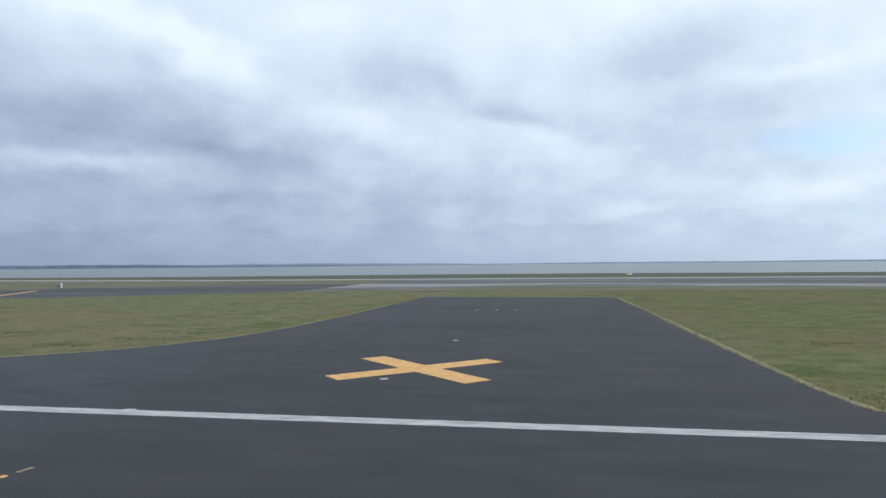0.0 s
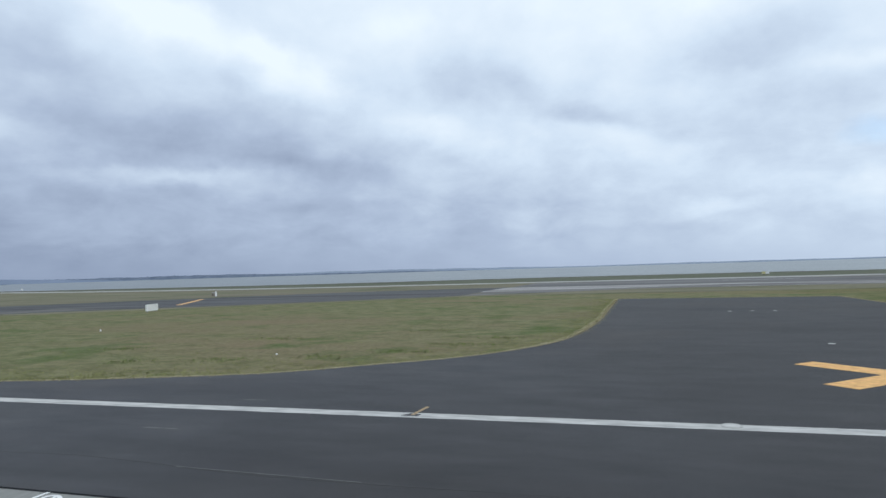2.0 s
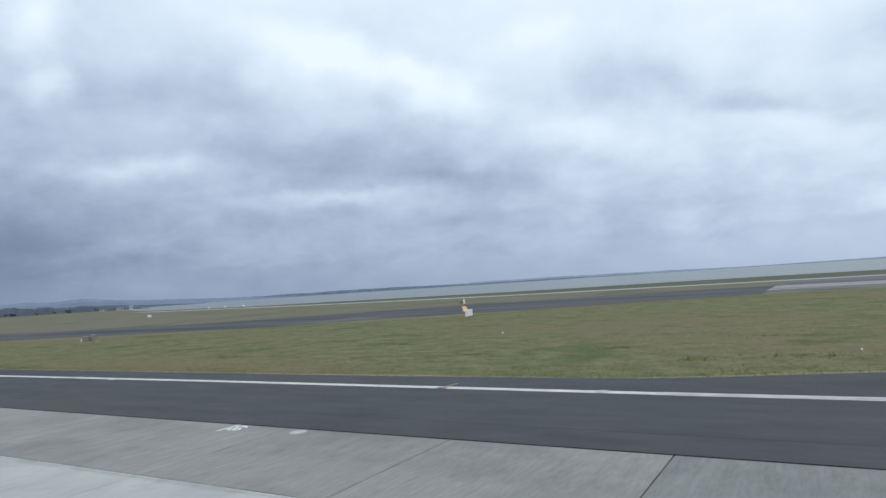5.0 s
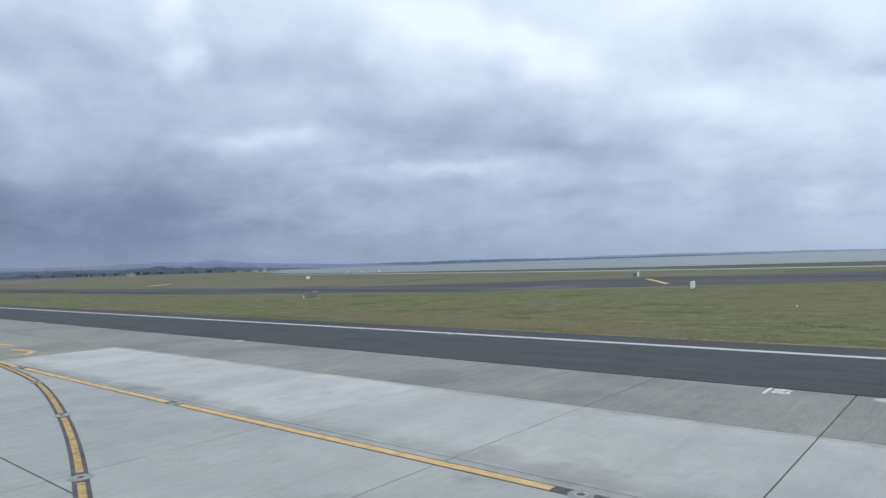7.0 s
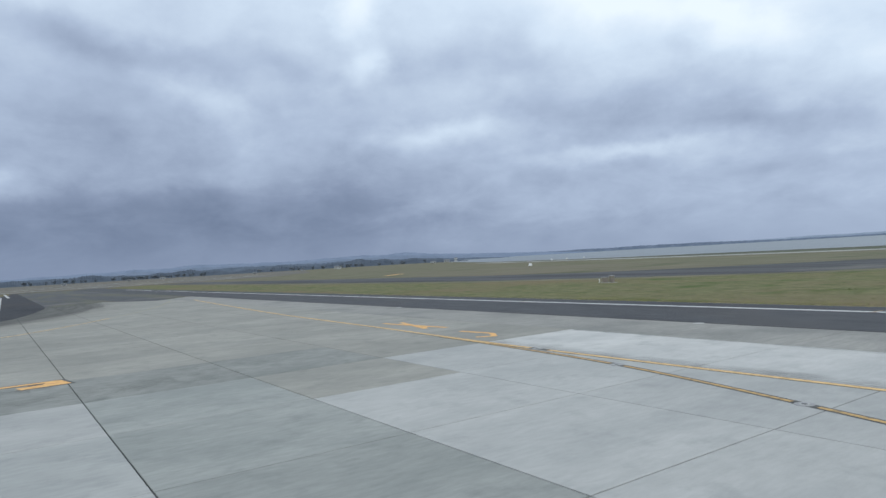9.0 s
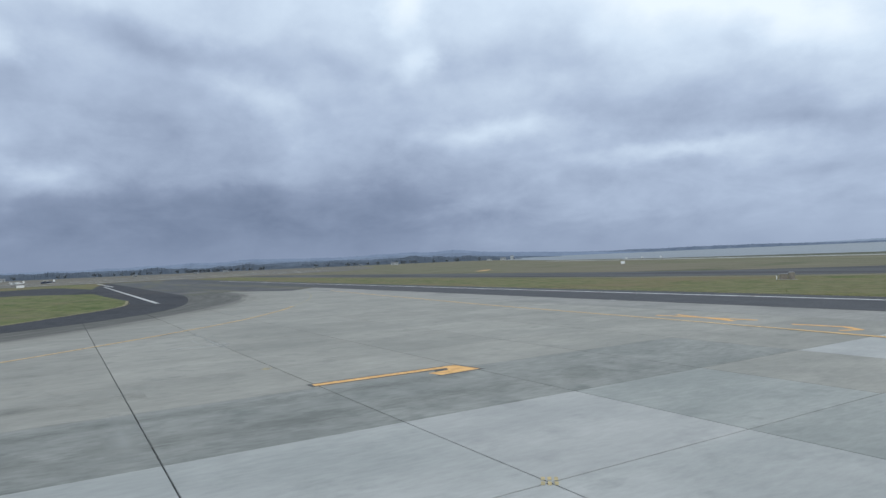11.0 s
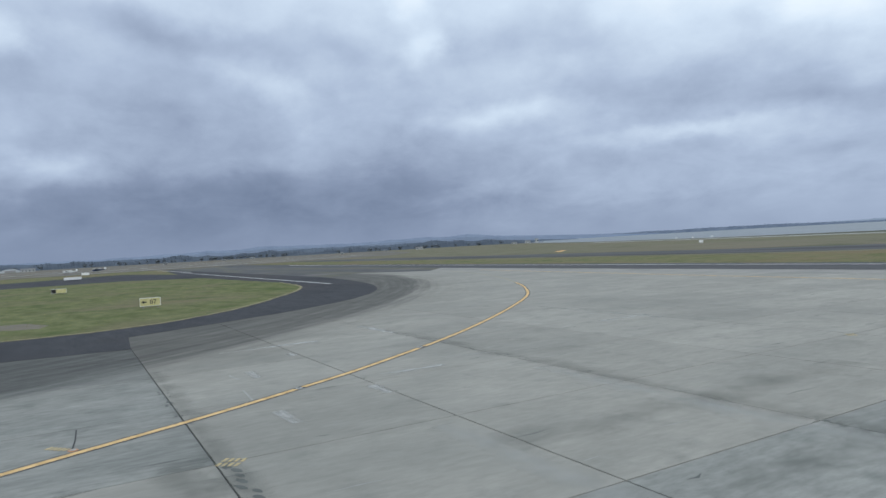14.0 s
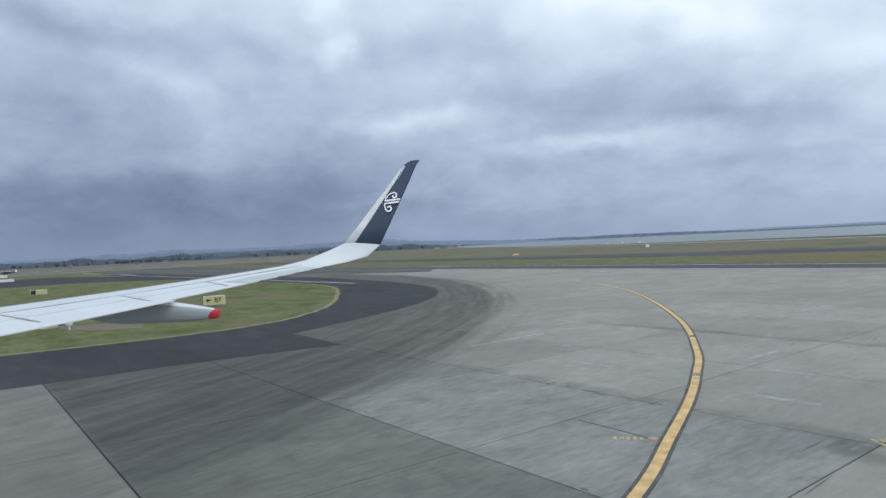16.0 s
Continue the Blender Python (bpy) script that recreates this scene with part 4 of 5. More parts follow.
# ------------------------------------------------------------------ signs and markers on the grass
def box_sign(m, width, height, faces, lettering="", label="", legs=2, end=None):
    """An airfield guidance sign: a shallow case on short legs, its front towards -y."""
    o = empty("guidance_sign", m, label=label, category="airfield sign", group="guidance signs")
    low = 0.22
    part("case", box(width, 0.24, height, (0, 0, low + height / 2), 0.015), end or M["sign_white"], o)
    x = -width / 2 + 0.03
    for share, mat in faces:
        w = (width - 0.06) * share
        part("face", box(w - 0.01, 0.012, height - 0.07, (x + w / 2, -0.126, low + height / 2)), mat, o)
        x += w
    for i in range(legs):
        part("leg", rod(0.035, 0.035, -0.06, low + 0.02, (-width / 2 + 0.25 + i * (width - 0.5) / max(1, legs - 1), 0), 10), M["grey_metal"], o)
    if lettering:
        t = painted_text("lettering", lettering, pose(width * 0.14, -0.136, low + height / 2, 90, 0, 0), height * 0.72, M["sign_black"])
        t.parent = o
        bm = bmesh.new()
        cx, cz = -width * 0.27, low + height / 2
        pts = [(-0.26, 0), (-0.05, 0.17), (-0.05, 0.06), (0.18, 0.06), (0.18, -0.06), (-0.05, -0.06), (-0.05, -0.17)]
        f = bm.faces.new([bm.verts.new((cx + a, -0.1335, cz + b)) for a, b in pts])
        g = bmesh.ops.extrude_face_region(bm, geom=[f])
        bmesh.ops.translate(bm, verts=[q for q in g["geom"] if isinstance(q, bmesh.types.BMVert)], vec=(0, -0.002, 0))
        part("arrow", bm, M["sign_black"], o)
    return o


def facing(x, y, tx, ty, z=0.0):
    """A pose whose front (-y) looks at a point."""
    return pose(x, y, z, 0, 0, math.degrees(math.atan2(tx - x, -(ty - y))))


box_sign(facing(-155.9, -38.6, -99, -50, 0.03), 1.75, 0.75, [(1.0, M["sign_yellow"])], "B7", "yellow taxiway sign with black arrow and B7 on grass")
box_sign(facing(-207.0, -46.5, -95, -45, 0.03), 2.05, 0.65, [(0.32, M["sign_black"]), (0.68, M["sign_yellow"])], "", "black and yellow taxiway sign on the grass island")
box_sign(facing(-148.6, -51.4, -115, -30, 0.03), 1.5, 0.6, [(0.72, M["sign_yellow"]), (0.28, M["sign_black"])], "", "small yellow and black sign beside a white beacon on grass")


def beacon(m):
    """A white beacon box on a short stalk, with a small arm at its top."""
    o = empty("beacon", m, label="white beacon box on a short stalk beside a sign", category="airfield lamp")
    part("stalk", rod(0.05, 0.05, -0.06, 0.34, n=12), M["sign_white"], o)
    part("lamp_box", box(0.34, 0.26, 0.50, (0, 0, 0.57), 0.03), M["sign_white"], o)
    part("arm", box(0.34, 0.07, 0.07, (0.26, 0, 0.86), 0.01), M["sign_white"], o, "white arm")
    part("hood", rod(0.07, 0.07, 0.82, 0.93, (0.42, 0), 12), M["grey_metal"], o, "grey lamp hood")
    return o


beacon(facing(-147.75, -50.55, -115, -30, 0.03))
box_sign(facing(-312.6, -44.3, -95, -40, 0.03), 4.6, 0.75, [(1.0, M["sign_white"])], "", "long low white marker board on brown grass", 3)
box_sign(facing(-400, -39.4, -95, -40, 0.03), 2.8, 1.0, [(1.0, M["sign_white"])], "", "white marker board on brown grass")
box_sign(facing(16.5, 236, -10, 7, -0.04), 2.2, 0.8, [(0.5, M["sign_yellow"]), (0.5, M["sign_white"])], "", "yellow and white marker board near the shore")
box_sign(facing(-81.8, 77.6, 16.0, 98.5, -0.04), 2.7, 0.85, [(1.0, M["sign_white"])], "", "plain white marker board on the grass")


def marker_post(m, h, mat, label):
    o = empty("marker_post", m, label=label, category="marker post", group="marker posts")
    w = 2.2 if h < 1.0 and h > 0.5 else 1.0 if h > 0.5 else 0.55
    part("post", rod(0.10 * w, 0.09 * w, -0.08, h, n=12), mat, o)
    part("cap", rod(0.11 * w, 0.03 * w, h, h + 0.06 * w, n=12), mat, o)
    part("foot", rod(0.22 * w, 0.18 * w, -0.08, 0.05, n=14), M["grey_metal"], o)
    return o


marker_post(pose(-113.6, 134.5, -0.04), 0.95, M["sign_white"], "white marker post at the edge of a taxiway")
box_sign(facing(-244.6, 146.3, -85, -38, -0.04), 1.3, 0.95, [(1.0, M["sign_white"])], "", "white marker board on the far grass")
marker_post(pose(-126.9, 52.2, -0.04), 0.48, M["sign_white"], "short white marker post beside a brown equipment cabinet")
marker_post(pose(-64.7, 51.8, -0.12), 0.22, M["sign_white"], "stubby white peg in the grass")
marker_post(pose(-39.3, 38.3, -0.16), 0.17, M["sign_white"], "short white peg in the grass")


def drum(m, label):
    o = empty("equipment_drum", m, label=label, category="airfield equipment", group="equipment drums")
    part("body", rod(0.36, 0.36, 0.1, 0.95, n=20), M["brown"], o)
    part("lid", rod(0.39, 0.34, 0.95, 1.03, n=20), M["grey_metal"], o)
    part("plinth", box(1.1, 1.1, 0.2, (0, 0, 0.0), 0.02), M["gravel"], o)
    return o


drum(pose(-125.35, 52.9, -0.10), "weathered brown equipment drum with a pale lid on a plinth")


def cabinet(m):
    o = empty("equipment_cabinet", m, label="weathered brown equipment cabinet on the grass beside a drum", category="airfield equipment")
    part("body", box(0.8, 0.5, 0.66, (0, 0, 0.35), 0.02), M["brown"], o)
    part("cover", box(0.88, 0.58, 0.06, (0, 0, 0.70), 0.015), M["grey_metal"], o)
    part("door", box(0.36, 0.02, 0.56, (-0.19, -0.258, 0.36)), M["brown"], o)
    part("door", box(0.36, 0.02, 0.56, (0.19, -0.258, 0.36)), M["brown"], o)
    part("foot_slab", box(1.0, 0.66, 0.14, (0, 0, -0.03)), M["gravel"], o)
    return o


cabinet(facing(-126.15, 52.45, -60, -8, 0.0))


def light_aircraft(m, body_mat, label):
    """A small high-wing aircraft parked on grass, its nose towards -x."""
    o = empty("light_aircraft", m, label=label, category="light aircraft", group="parked light aircraft")
    bm = bmesh.new()
    rings = []
    for x, rad, z in ((-2.7, 0.18, 1.05), (-2.4, 0.42, 1.1), (-1.2, 0.58, 1.2), (0.2, 0.60, 1.28), (1.6, 0.40, 1.3), (4.3, 0.12, 1.4)):
        rings.append([bm.verts.new((x, rad * 0.85 * math.cos(k * 0.6283), z + rad * math.sin(k * 0.6283))) for k in range(10)])
    for q, w in zip(rings, rings[1:]):
        for k in range(10):
            bm.faces.new((q[k], q[(k + 1) % 10], w[(k + 1) % 10], w[k]))
    bm.faces.new(rings[0])
    bm.faces.new(rings[-1])
    part("fuselage", bm, body_mat, o, smooth=True)
    part("wing", box(1.5, 9.6, 0.14, (-0.5, 0, 1.98), 0.05), M["sign_white"], o)
    part("tailplane", box(0.8, 3.0, 0.08, (4.0, 0, 1.5), 0.03), M["sign_white"], o)
    part("fin", box(0.9, 0.08, 1.2, (4.0, 0, 2.0), 0.03), M["sign_white"], o)
    part("windscreen", box(0.7, 0.95, 0.42, (-1.1, 0, 1.72), 0.08), M["pane"], o, "dark cabin glass")
    part("propeller", box(0.06, 0.12, 1.7, (-2.78, 0, 1.05), 0.02), M["grey_metal"], o)
    for x, y in ((-2.0, 0), (0.2, 1.1), (0.2, -1.1)):
        part("gear_leg", rod(0.05, 0.05, 0.16, 0.95, (x, y * 0.8), 8), M["grey_metal"], o)
        w = bmesh.new()
        bmesh.ops.create_cone(w, cap_ends=True, segments=14, radius1=0.19, radius2=0.19, depth=0.16, matrix=Matrix.Translation((x, y * 0.8, 0.17)) @ Matrix.Rotation(math.pi / 2, 4, "X"))
        part("wheel", w, M["sign_black"], o)
    return o


light_aircraft(pose(-500, -45.5, 0.03, 0, 0, 68), M["sign_white"], "white light aircraft parked far across the grass")
light_aircraft(pose(-505, -31.5, 0.03, 0, 0, 105), M["wing_blue"], "dark and white light aircraft parked far off")
drum(pose(-114.6, 134.9, -0.20), "low rusty brown drum beside a white marker post")
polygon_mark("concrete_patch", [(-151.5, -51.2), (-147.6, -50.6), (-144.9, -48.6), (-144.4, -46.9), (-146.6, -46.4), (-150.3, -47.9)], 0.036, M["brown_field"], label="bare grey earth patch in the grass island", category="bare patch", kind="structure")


# ------------------------------------------------------------------ the aircraft's own wing, as it stands at the end of the taxi run
HEAD = radians(142.8)
WING_ORIGIN = Vector((-99.359, -56.737, EYE))
FWD, RIGHT, UP = Vector((-math.sin(HEAD), math.cos(HEAD), 0)), Vector((math.cos(HEAD), math.sin(HEAD), 0)), Vector((0, 0, 1))
# local axes: forward, outboard, up. The set is mirrored, so faces are turned afterwards.
wing = empty("aircraft_wing", Matrix.Identity(4), label="white airliner wing with an upswept dark blue winglet", category="aircraft wing")


def wl(f, r, u):
    return WING_ORIGIN + FWD * f + RIGHT * r + UP * u


# trailing edge forward/outboard/up, leading edge forward/outboard/up
STATIONS = [((7.1, 0.7, -0.95), (14.2, 0.7, -1.25)), ((5.7, 4.6, -0.83), (9.9, 4.6, -1.02)), ((4.87, 7.0, -0.73), (8.25, 7.0, -0.85)), ((4.25, 9.0, -0.64), (7.0, 9.0, -0.74)), ((3.63, 11.0, -0.53), (5.85, 11.0, -0.62)),
            ((2.88, 13.4, -0.38), (4.5, 13.4, -0.45)), ((2.52, 14.5, -0.31), (3.8, 14.5, -0.34)), ((2.22, 15.1, -0.26), (3.25, 15.05, -0.20)), ((1.80, 15.45, -0.16), (2.72, 15.32, 0.0)), ((1.50, 15.62, 0.10), (2.34, 15.5, 0.17))]
UPPER = [(0.0, 0.0), (0.12, 0.016), (0.28, 0.034), (0.45, 0.050), (0.62, 0.058), (0.78, 0.054), (0.90, 0.038), (0.97, 0.018), (1.0, 0.0)]
LOWER = [(0.97, -0.020), (0.88, -0.036), (0.70, -0.050), (0.48, -0.050), (0.25, -0.026), (0.10, -0.008)]


def section(te, le, lo=0.0, hi=1.0, thick=1.0, normal=None):
    """A ring of points round an aerofoil between two shares of the chord (0 trailing, 1 leading)."""
    a, b = Vector(te), Vector(le)
    c = (b - a).length
    n = normal or Vector((0, 0, 1))

    def up(x, table):
        for (x0, z0), (x1, z1) in zip(table, table[1:]):
            if min(x0, x1) <= x <= max(x0, x1):
                return z0 + (z1 - z0) * (x - x0) / (x1 - x0)
        return 0.0
    low = [(1.0, 0.0)] + LOWER + [(0.0, 0.0)]
    xs = [lo + (hi - lo) * i / 8 for i in range(9)]
    ring = [a + (b - a) * x + n * (up(x, UPPER) * c * thick) for x in xs]
    ring += [a + (b - a) * x + n * (up(x, low) * c * thick - 0.004) for x in reversed(xs)]
    return [wl(*p) for p in ring]


def loft(rings):
    bm = bmesh.new()
    vs = [[bm.verts.new(p) for p in ring] for ring in rings]
    n = len(vs[0])
    for a, b in zip(vs, vs[1:]):
        for i in range(n):
            bm.faces.new((a[i], a[(i + 1) % n], b[(i + 1) % n], b[i]))
    bm.faces.new(vs[0])
    bm.faces.new(vs[-1])
    return bm


def at_station(r):
    for (t0, l0), (t1, l1) in zip(STATIONS, STATIONS[1:]):
        if t0[1] <= r <= t1[1]:
            k = (r - t0[1]) / (t1[1] - t0[1])
            return tuple(Vector(t0).lerp(Vector(t1), k)), tuple(Vector(l0).lerp(Vector(l1), k))
    return STATIONS[-1]


tilts = [Vector((0, 0, 1))] * 6 + [Vector((0, -0.06, 1)), Vector((0, -0.30, 0.95)), Vector((0, -0.62, 0.78)), Vector((0, -0.87, 0.50))]
part("wing_skin", loft([section(t, l, 0.0, 1.0, 1.0, n.normalized()) for (t, l), n in zip(STATIONS, tilts)]), M["wing_white"], wing, "white painted wing skin", smooth=True)


def over_skin(r, x, lift):
    t, l = at_station(r)
    ring = section(t, l, max(0.0, x), min(1.0, x + 0.001))
    return ring[0] + UP * lift


def skin_panel(name, r0, r1, x0, x1, lift, mat, label=""):
    """A thin panel that lies on the upper skin between two spans and two shares of the chord."""
    k, j = 6, 4
    v, f = [], []
    for i in range(k + 1):
        for q in range(j + 1):
            p = over_skin(r0 + (r1 - r0) * i / k, x0 + (x1 - x0) * q / j, lift)
            v += [p, p - UP * (lift + 0.01)]
    w = 2 * (j + 1)
    for i in range(k):
        for q in range(j):
            a, b = i * w + 2 * q, (i + 1) * w + 2 * q
            f.append((a, a + 2, b + 2, b))
    for i in range(k):
        a, b = i * w, (i + 1) * w
        f += [(a, b, b + 1, a + 1), (a + 2 * j, a + 2 * j + 1, b + 2 * j + 1, b + 2 * j)]
    for q in range(j):
        a, b = 2 * q, k * w + 2 * q
        f += [(a, a + 1, a + 3, a + 2), (b, b + 2, b + 3, b + 1)]
    return mesh_object(name, v, f, mat, wing, label)


for a, b in ((4.7, 6.4), (6.46, 8.1), (8.16, 9.8), (9.86, 11.5)):
    skin_panel("spoiler", a, b, 0.20, 0.37, 0.010, M["wing_white"], "white spoiler panel")
skin_panel("aileron", 11.6, 14.0, 0.004, 0.22, 0.008, M["wing_grey"], "pale grey aileron")
skin_panel("flap", 1.0, 11.5, 0.004, 0.185, 0.006, M["wing_white"], "white flap panel")
for a, b in ((1.2, 5.0), (5.06, 8.4), (8.46, 11.2), (11.26, 14.2)):
    skin_panel("slat", a, b, 0.80, 0.985, 0.007, M["wing_grey"], "grey leading-edge slat")
# trailing lip of the inboard flap, a step proud of the outboard part
lip = []
for r in (4.4, 6.2, 8.0, 9.62):
    t, l = at_station(r)
    a = Vector(t)
    lip.append([wl(a.x + dx, a.y, a.z + dz) for dx, dz in ((0.25, 0.035), (-0.09, 0.0), (-0.09, -0.012), (0.25, -0.02))])
part("flap_lip", loft(lip), M["wing_white"], wing, "white flap trailing lip")
skin_panel("panel_seam", 1.0, 14.3, 0.785, 0.795, 0.006, M["grey_metal"])
skin_panel("panel_seam", 1.0, 14.3, 0.385, 0.392, 0.005, M["grey_metal"])

# winglet: dark blade with a pale leading edge
BLADE = [((1.50, 15.62, 0.10), (2.34, 15.5, 0.17)), ((1.26, 15.86, 0.60), (2.0, 15.76, 0.60)), ((1.01, 16.1, 1.13), (1.66, 16.0, 1.06)), ((0.78, 16.32, 1.62), (1.29, 16.24, 1.54)), ((0.60, 16.5, 2.03), (0.98, 16.44, 1.97)), ((0.53, 16.56, 2.14), (0.88, 16.51, 2.09)), ((0.49, 16.58, 2.19), (0.74, 16.56, 2.175))]
BN = Vector((0, -0.90, 0.44)).normalized()
part("winglet", loft([section(t, l, 0.0, 0.70 if i < 5 else 1.0, 1.0, BN) for i, (t, l) in enumerate(BLADE)]), M["wing_blue"], wing, "dark blue winglet blade", smooth=True)
part("winglet_leading_edge", loft([section(t, l, (0.705, 0.705, 0.72, 0.75, 0.82)[i], 1.0, 1.0, BN) for i, (t, l) in enumerate(BLADE[:5])]), M["wing_edge"], wing, "pale grey winglet leading edge", smooth=True)


def on_plane(x, y, lift):
    """A point on the inner face of the winglet, x metres aft and y up from the emblem's middle."""
    f, u = 1.20 - 0.9 * x, 1.105 + 0.95 * y
    r = 15.56 + 0.483 * (u - 0.13)
    return wl(*(Vector((f, r, u)) + BN * (0.034 + lift)))


def emblem_stroke(pts, width):
    """A white stroke on the winglet, through points in metres round the emblem's middle."""
    rows_in = []
    for i, (x, y) in enumerate(pts):
        a, b = pts[max(0, i - 1)], pts[min(len(pts) - 1, i + 1)]
        d = Vector((b[0] - a[0], b[1] - a[1])).normalized()
        w = width * (0.6 + 0.4 * math.sin(math.pi * (i + 1) / (len(pts) + 1)))
        rows_in.append(((x - d.y * w / 2, y + d.x * w / 2), (x + d.y * w / 2, y - d.x * w / 2)))
    v, f = [], []
    for l, r in rows_in:
        for (x, y) in (l, r):
            for lift in (0.012, 0.004):
                v.append(on_plane(x, y, lift))
    for i in range(len(rows_in) - 1):
        a, b = 4 * i, 4 * i + 4
        f += [(a, a + 2, b + 2, b), (a, b, b + 1, a + 1), (a + 2, a + 3, b + 3, b + 2)]
    f += [(0, 1, 3, 2), tuple(4 * (len(rows_in) - 1) + k for k in (0, 2, 3, 1))]
    mesh_object("emblem_stroke", v, f, M["emblem"], wing, "white curl emblem")


def curl(cx, cy, r0, r1, a0, a1, n=22):
    return [(cx + (r0 + (r1 - r0) * i / n) * math.cos(radians(a0 + (a1 - a0) * i / n)), cy + (r0 + (r1 - r0) * i / n) * math.sin(radians(a0 + (a1 - a0) * i / n))) for i in range(n + 1)]


emblem_stroke([(-0.20, 0.035), (-0.05, 0.05), (0.10, 0.06), (0.22, 0.068)], 0.045)
emblem_stroke([(-0.20, -0.035), (-0.05, -0.02), (0.10, -0.01), (0.20, -0.002)], 0.045)
emblem_stroke([(-0.20, 0.03), (-0.15, 0.12), (-0.08, 0.20)] + curl(0.055, 0.165, 0.090, 0.026, 128, -225), 0.042)
emblem_stroke([(-0.20, -0.03), (-0.205, -0.09)] + curl(-0.085, -0.155, 0.100, 0.026, 165, 540), 0.042)


def fairing(r, tip_f, nose_f, top, depth, width):
    """A canoe-shaped flap-track fairing: grey keel, white upper shell and a red tip."""
    def girth(k):
        return 0.45 + 0.55 * math.sin(math.pi / 2 * min(1.0, k / 0.42)) if k < 0.6 else 1.0 - 0.75 * ((k - 0.6) / 0.4) ** 2

    def ring(f, size, drop, lo=0.0, hi=2 * math.pi, grow=1.0):
        return [wl(f, r + grow * width / 2 * size * math.cos(a), top - drop + grow * (0.45 if math.sin(a) > 0 else 1.0) * depth * size * math.sin(a)) for a in (lo + (hi - lo) * j / 16 for j in range(17))]
    keel, shell = [], []
    n = 16
    for i in range(n + 1):
        k = i / n
        f = tip_f + (nose_f - tip_f) * k
        drop = 0.19 - 0.10 * min(1.0, k / 0.4)
        keel.append(ring(f, girth(k), drop)[:16])
        if k < 0.45:
            shell.append(ring(f, girth(k), drop, 0.55, math.pi - 0.55, 1.03))
    body = part("flap_track_fairing", loft(keel), M["keel_grey"], wing, "grey canoe-shaped flap-track fairing", smooth=True)
    part("upper_shell", loft(shell), M["wing_white"], body, "white upper shell", smooth=True)
    part("red_tip", loft([ring(tip_f + d, 0.45 * s, 0.19, grow=1.05)[:16] for d, s in ((-0.06, 0.72), (-0.05, 0.90), (0.0, 1.0), (0.09, 1.10))]), M["red"], body, "red painted fairing tip", smooth=True)


fairing(9.75, 3.43, 5.5, -0.62, 0.22, 0.28)
fairing(5.9, 4.65, 7.4, -0.80, 0.27, 0.34)
for r in (6.43, 8.13, 9.83, 11.53):
    v = []
    for k in range(7):
        q = k / 6
        for s in (-0.02, 0.02):
            p = over_skin(r + s - 0.38 * q, 0.34 - 0.29 * q, 0.0125)
            v += [p, p - UP * 0.012]
    mesh_object("panel_seam", v, [(4 * k, 4 * k + 2, 4 * k + 6, 4 * k + 4) for k in range(6)] + [(4 * k, 4 * k + 4, 4 * k + 5, 4 * k + 1) for k in range(6)] + [(4 * k + 2, 4 * k + 3, 4 * k + 7, 4 * k + 6) for k in range(6)], M["grey_metal"], wing)
for r in (5.03, 8.43, 11.23):
    skin_panel("panel_seam", r - 0.02, r + 0.02, 0.79, 0.97, 0.006, M["grey_metal"])
for r in (11.9, 12.5, 13.1, 13.7, 14.2):
    t, l = at_station(r)
    a = Vector(t)
    bm = bmesh.new()
    vs = [bm.verts.new(wl(a.x + dx, a.y + dy, a.z + dz)) for dx in (0.02, -0.16) for dy, dz in ((-0.006, -0.005), (0.006, -0.005), (0.0, 0.006))]
    for q in ((0, 1, 2), (3, 5, 4), (0, 3, 4, 1), (1, 4, 5, 2), (2, 5, 3, 0)):
        bm.faces.new([vs[i] for i in q])
    part("static_wick", bm, M["sign_black"], wing, "thin black static wick")


# ------------------------------------------------------------------ far shore, woods, buildings
def ridge(name, centre, radius, yaw0, yaw1, height, mat, step=0.12, rough=1.0, fall=None, **tags):
    """A long low ridge on an arc, with a wooded, uneven skyline."""
    n = int(abs(yaw1 - yaw0) / step)
    v, f = [], []
    for i in range(n + 1):
        yaw = yaw0 + (yaw1 - yaw0) * i / n
        s, c = -math.sin(radians(yaw)), math.cos(radians(yaw))
        h = height * (0.62 + 0.40 * noise.noise(Vector((yaw * 0.09, radius * 0.01, 1.0))) + 0.14 * noise.noise(Vector((yaw * 0.40, radius * 0.01, 4.0))))
        h += rough * (0.13 * height * abs(noise.noise(Vector((yaw * 4.0, 2.0, 9.0)))) + 0.16 * height * max(0.0, noise.noise(Vector((yaw * 13.0, 7.0, 3.0)))))
        if fall:
            h *= fall(yaw)
        h = max(h, 0.5)
        for dr, z in ((0, -2.0), (25, h * 0.72), (60, h), (400, -2.0)):
            v.append((centre[0] + s * (radius + dr), centre[1] + c * (radius + dr), z))
    for i in range(n):
        for k in range(3):
            a, b = 4 * i + k, 4 * i + 4 + k
            f.append((a, b, b + 1, a + 1))
    return tagged(mesh_object(name, v, f, mat), kind="structure", **tags)


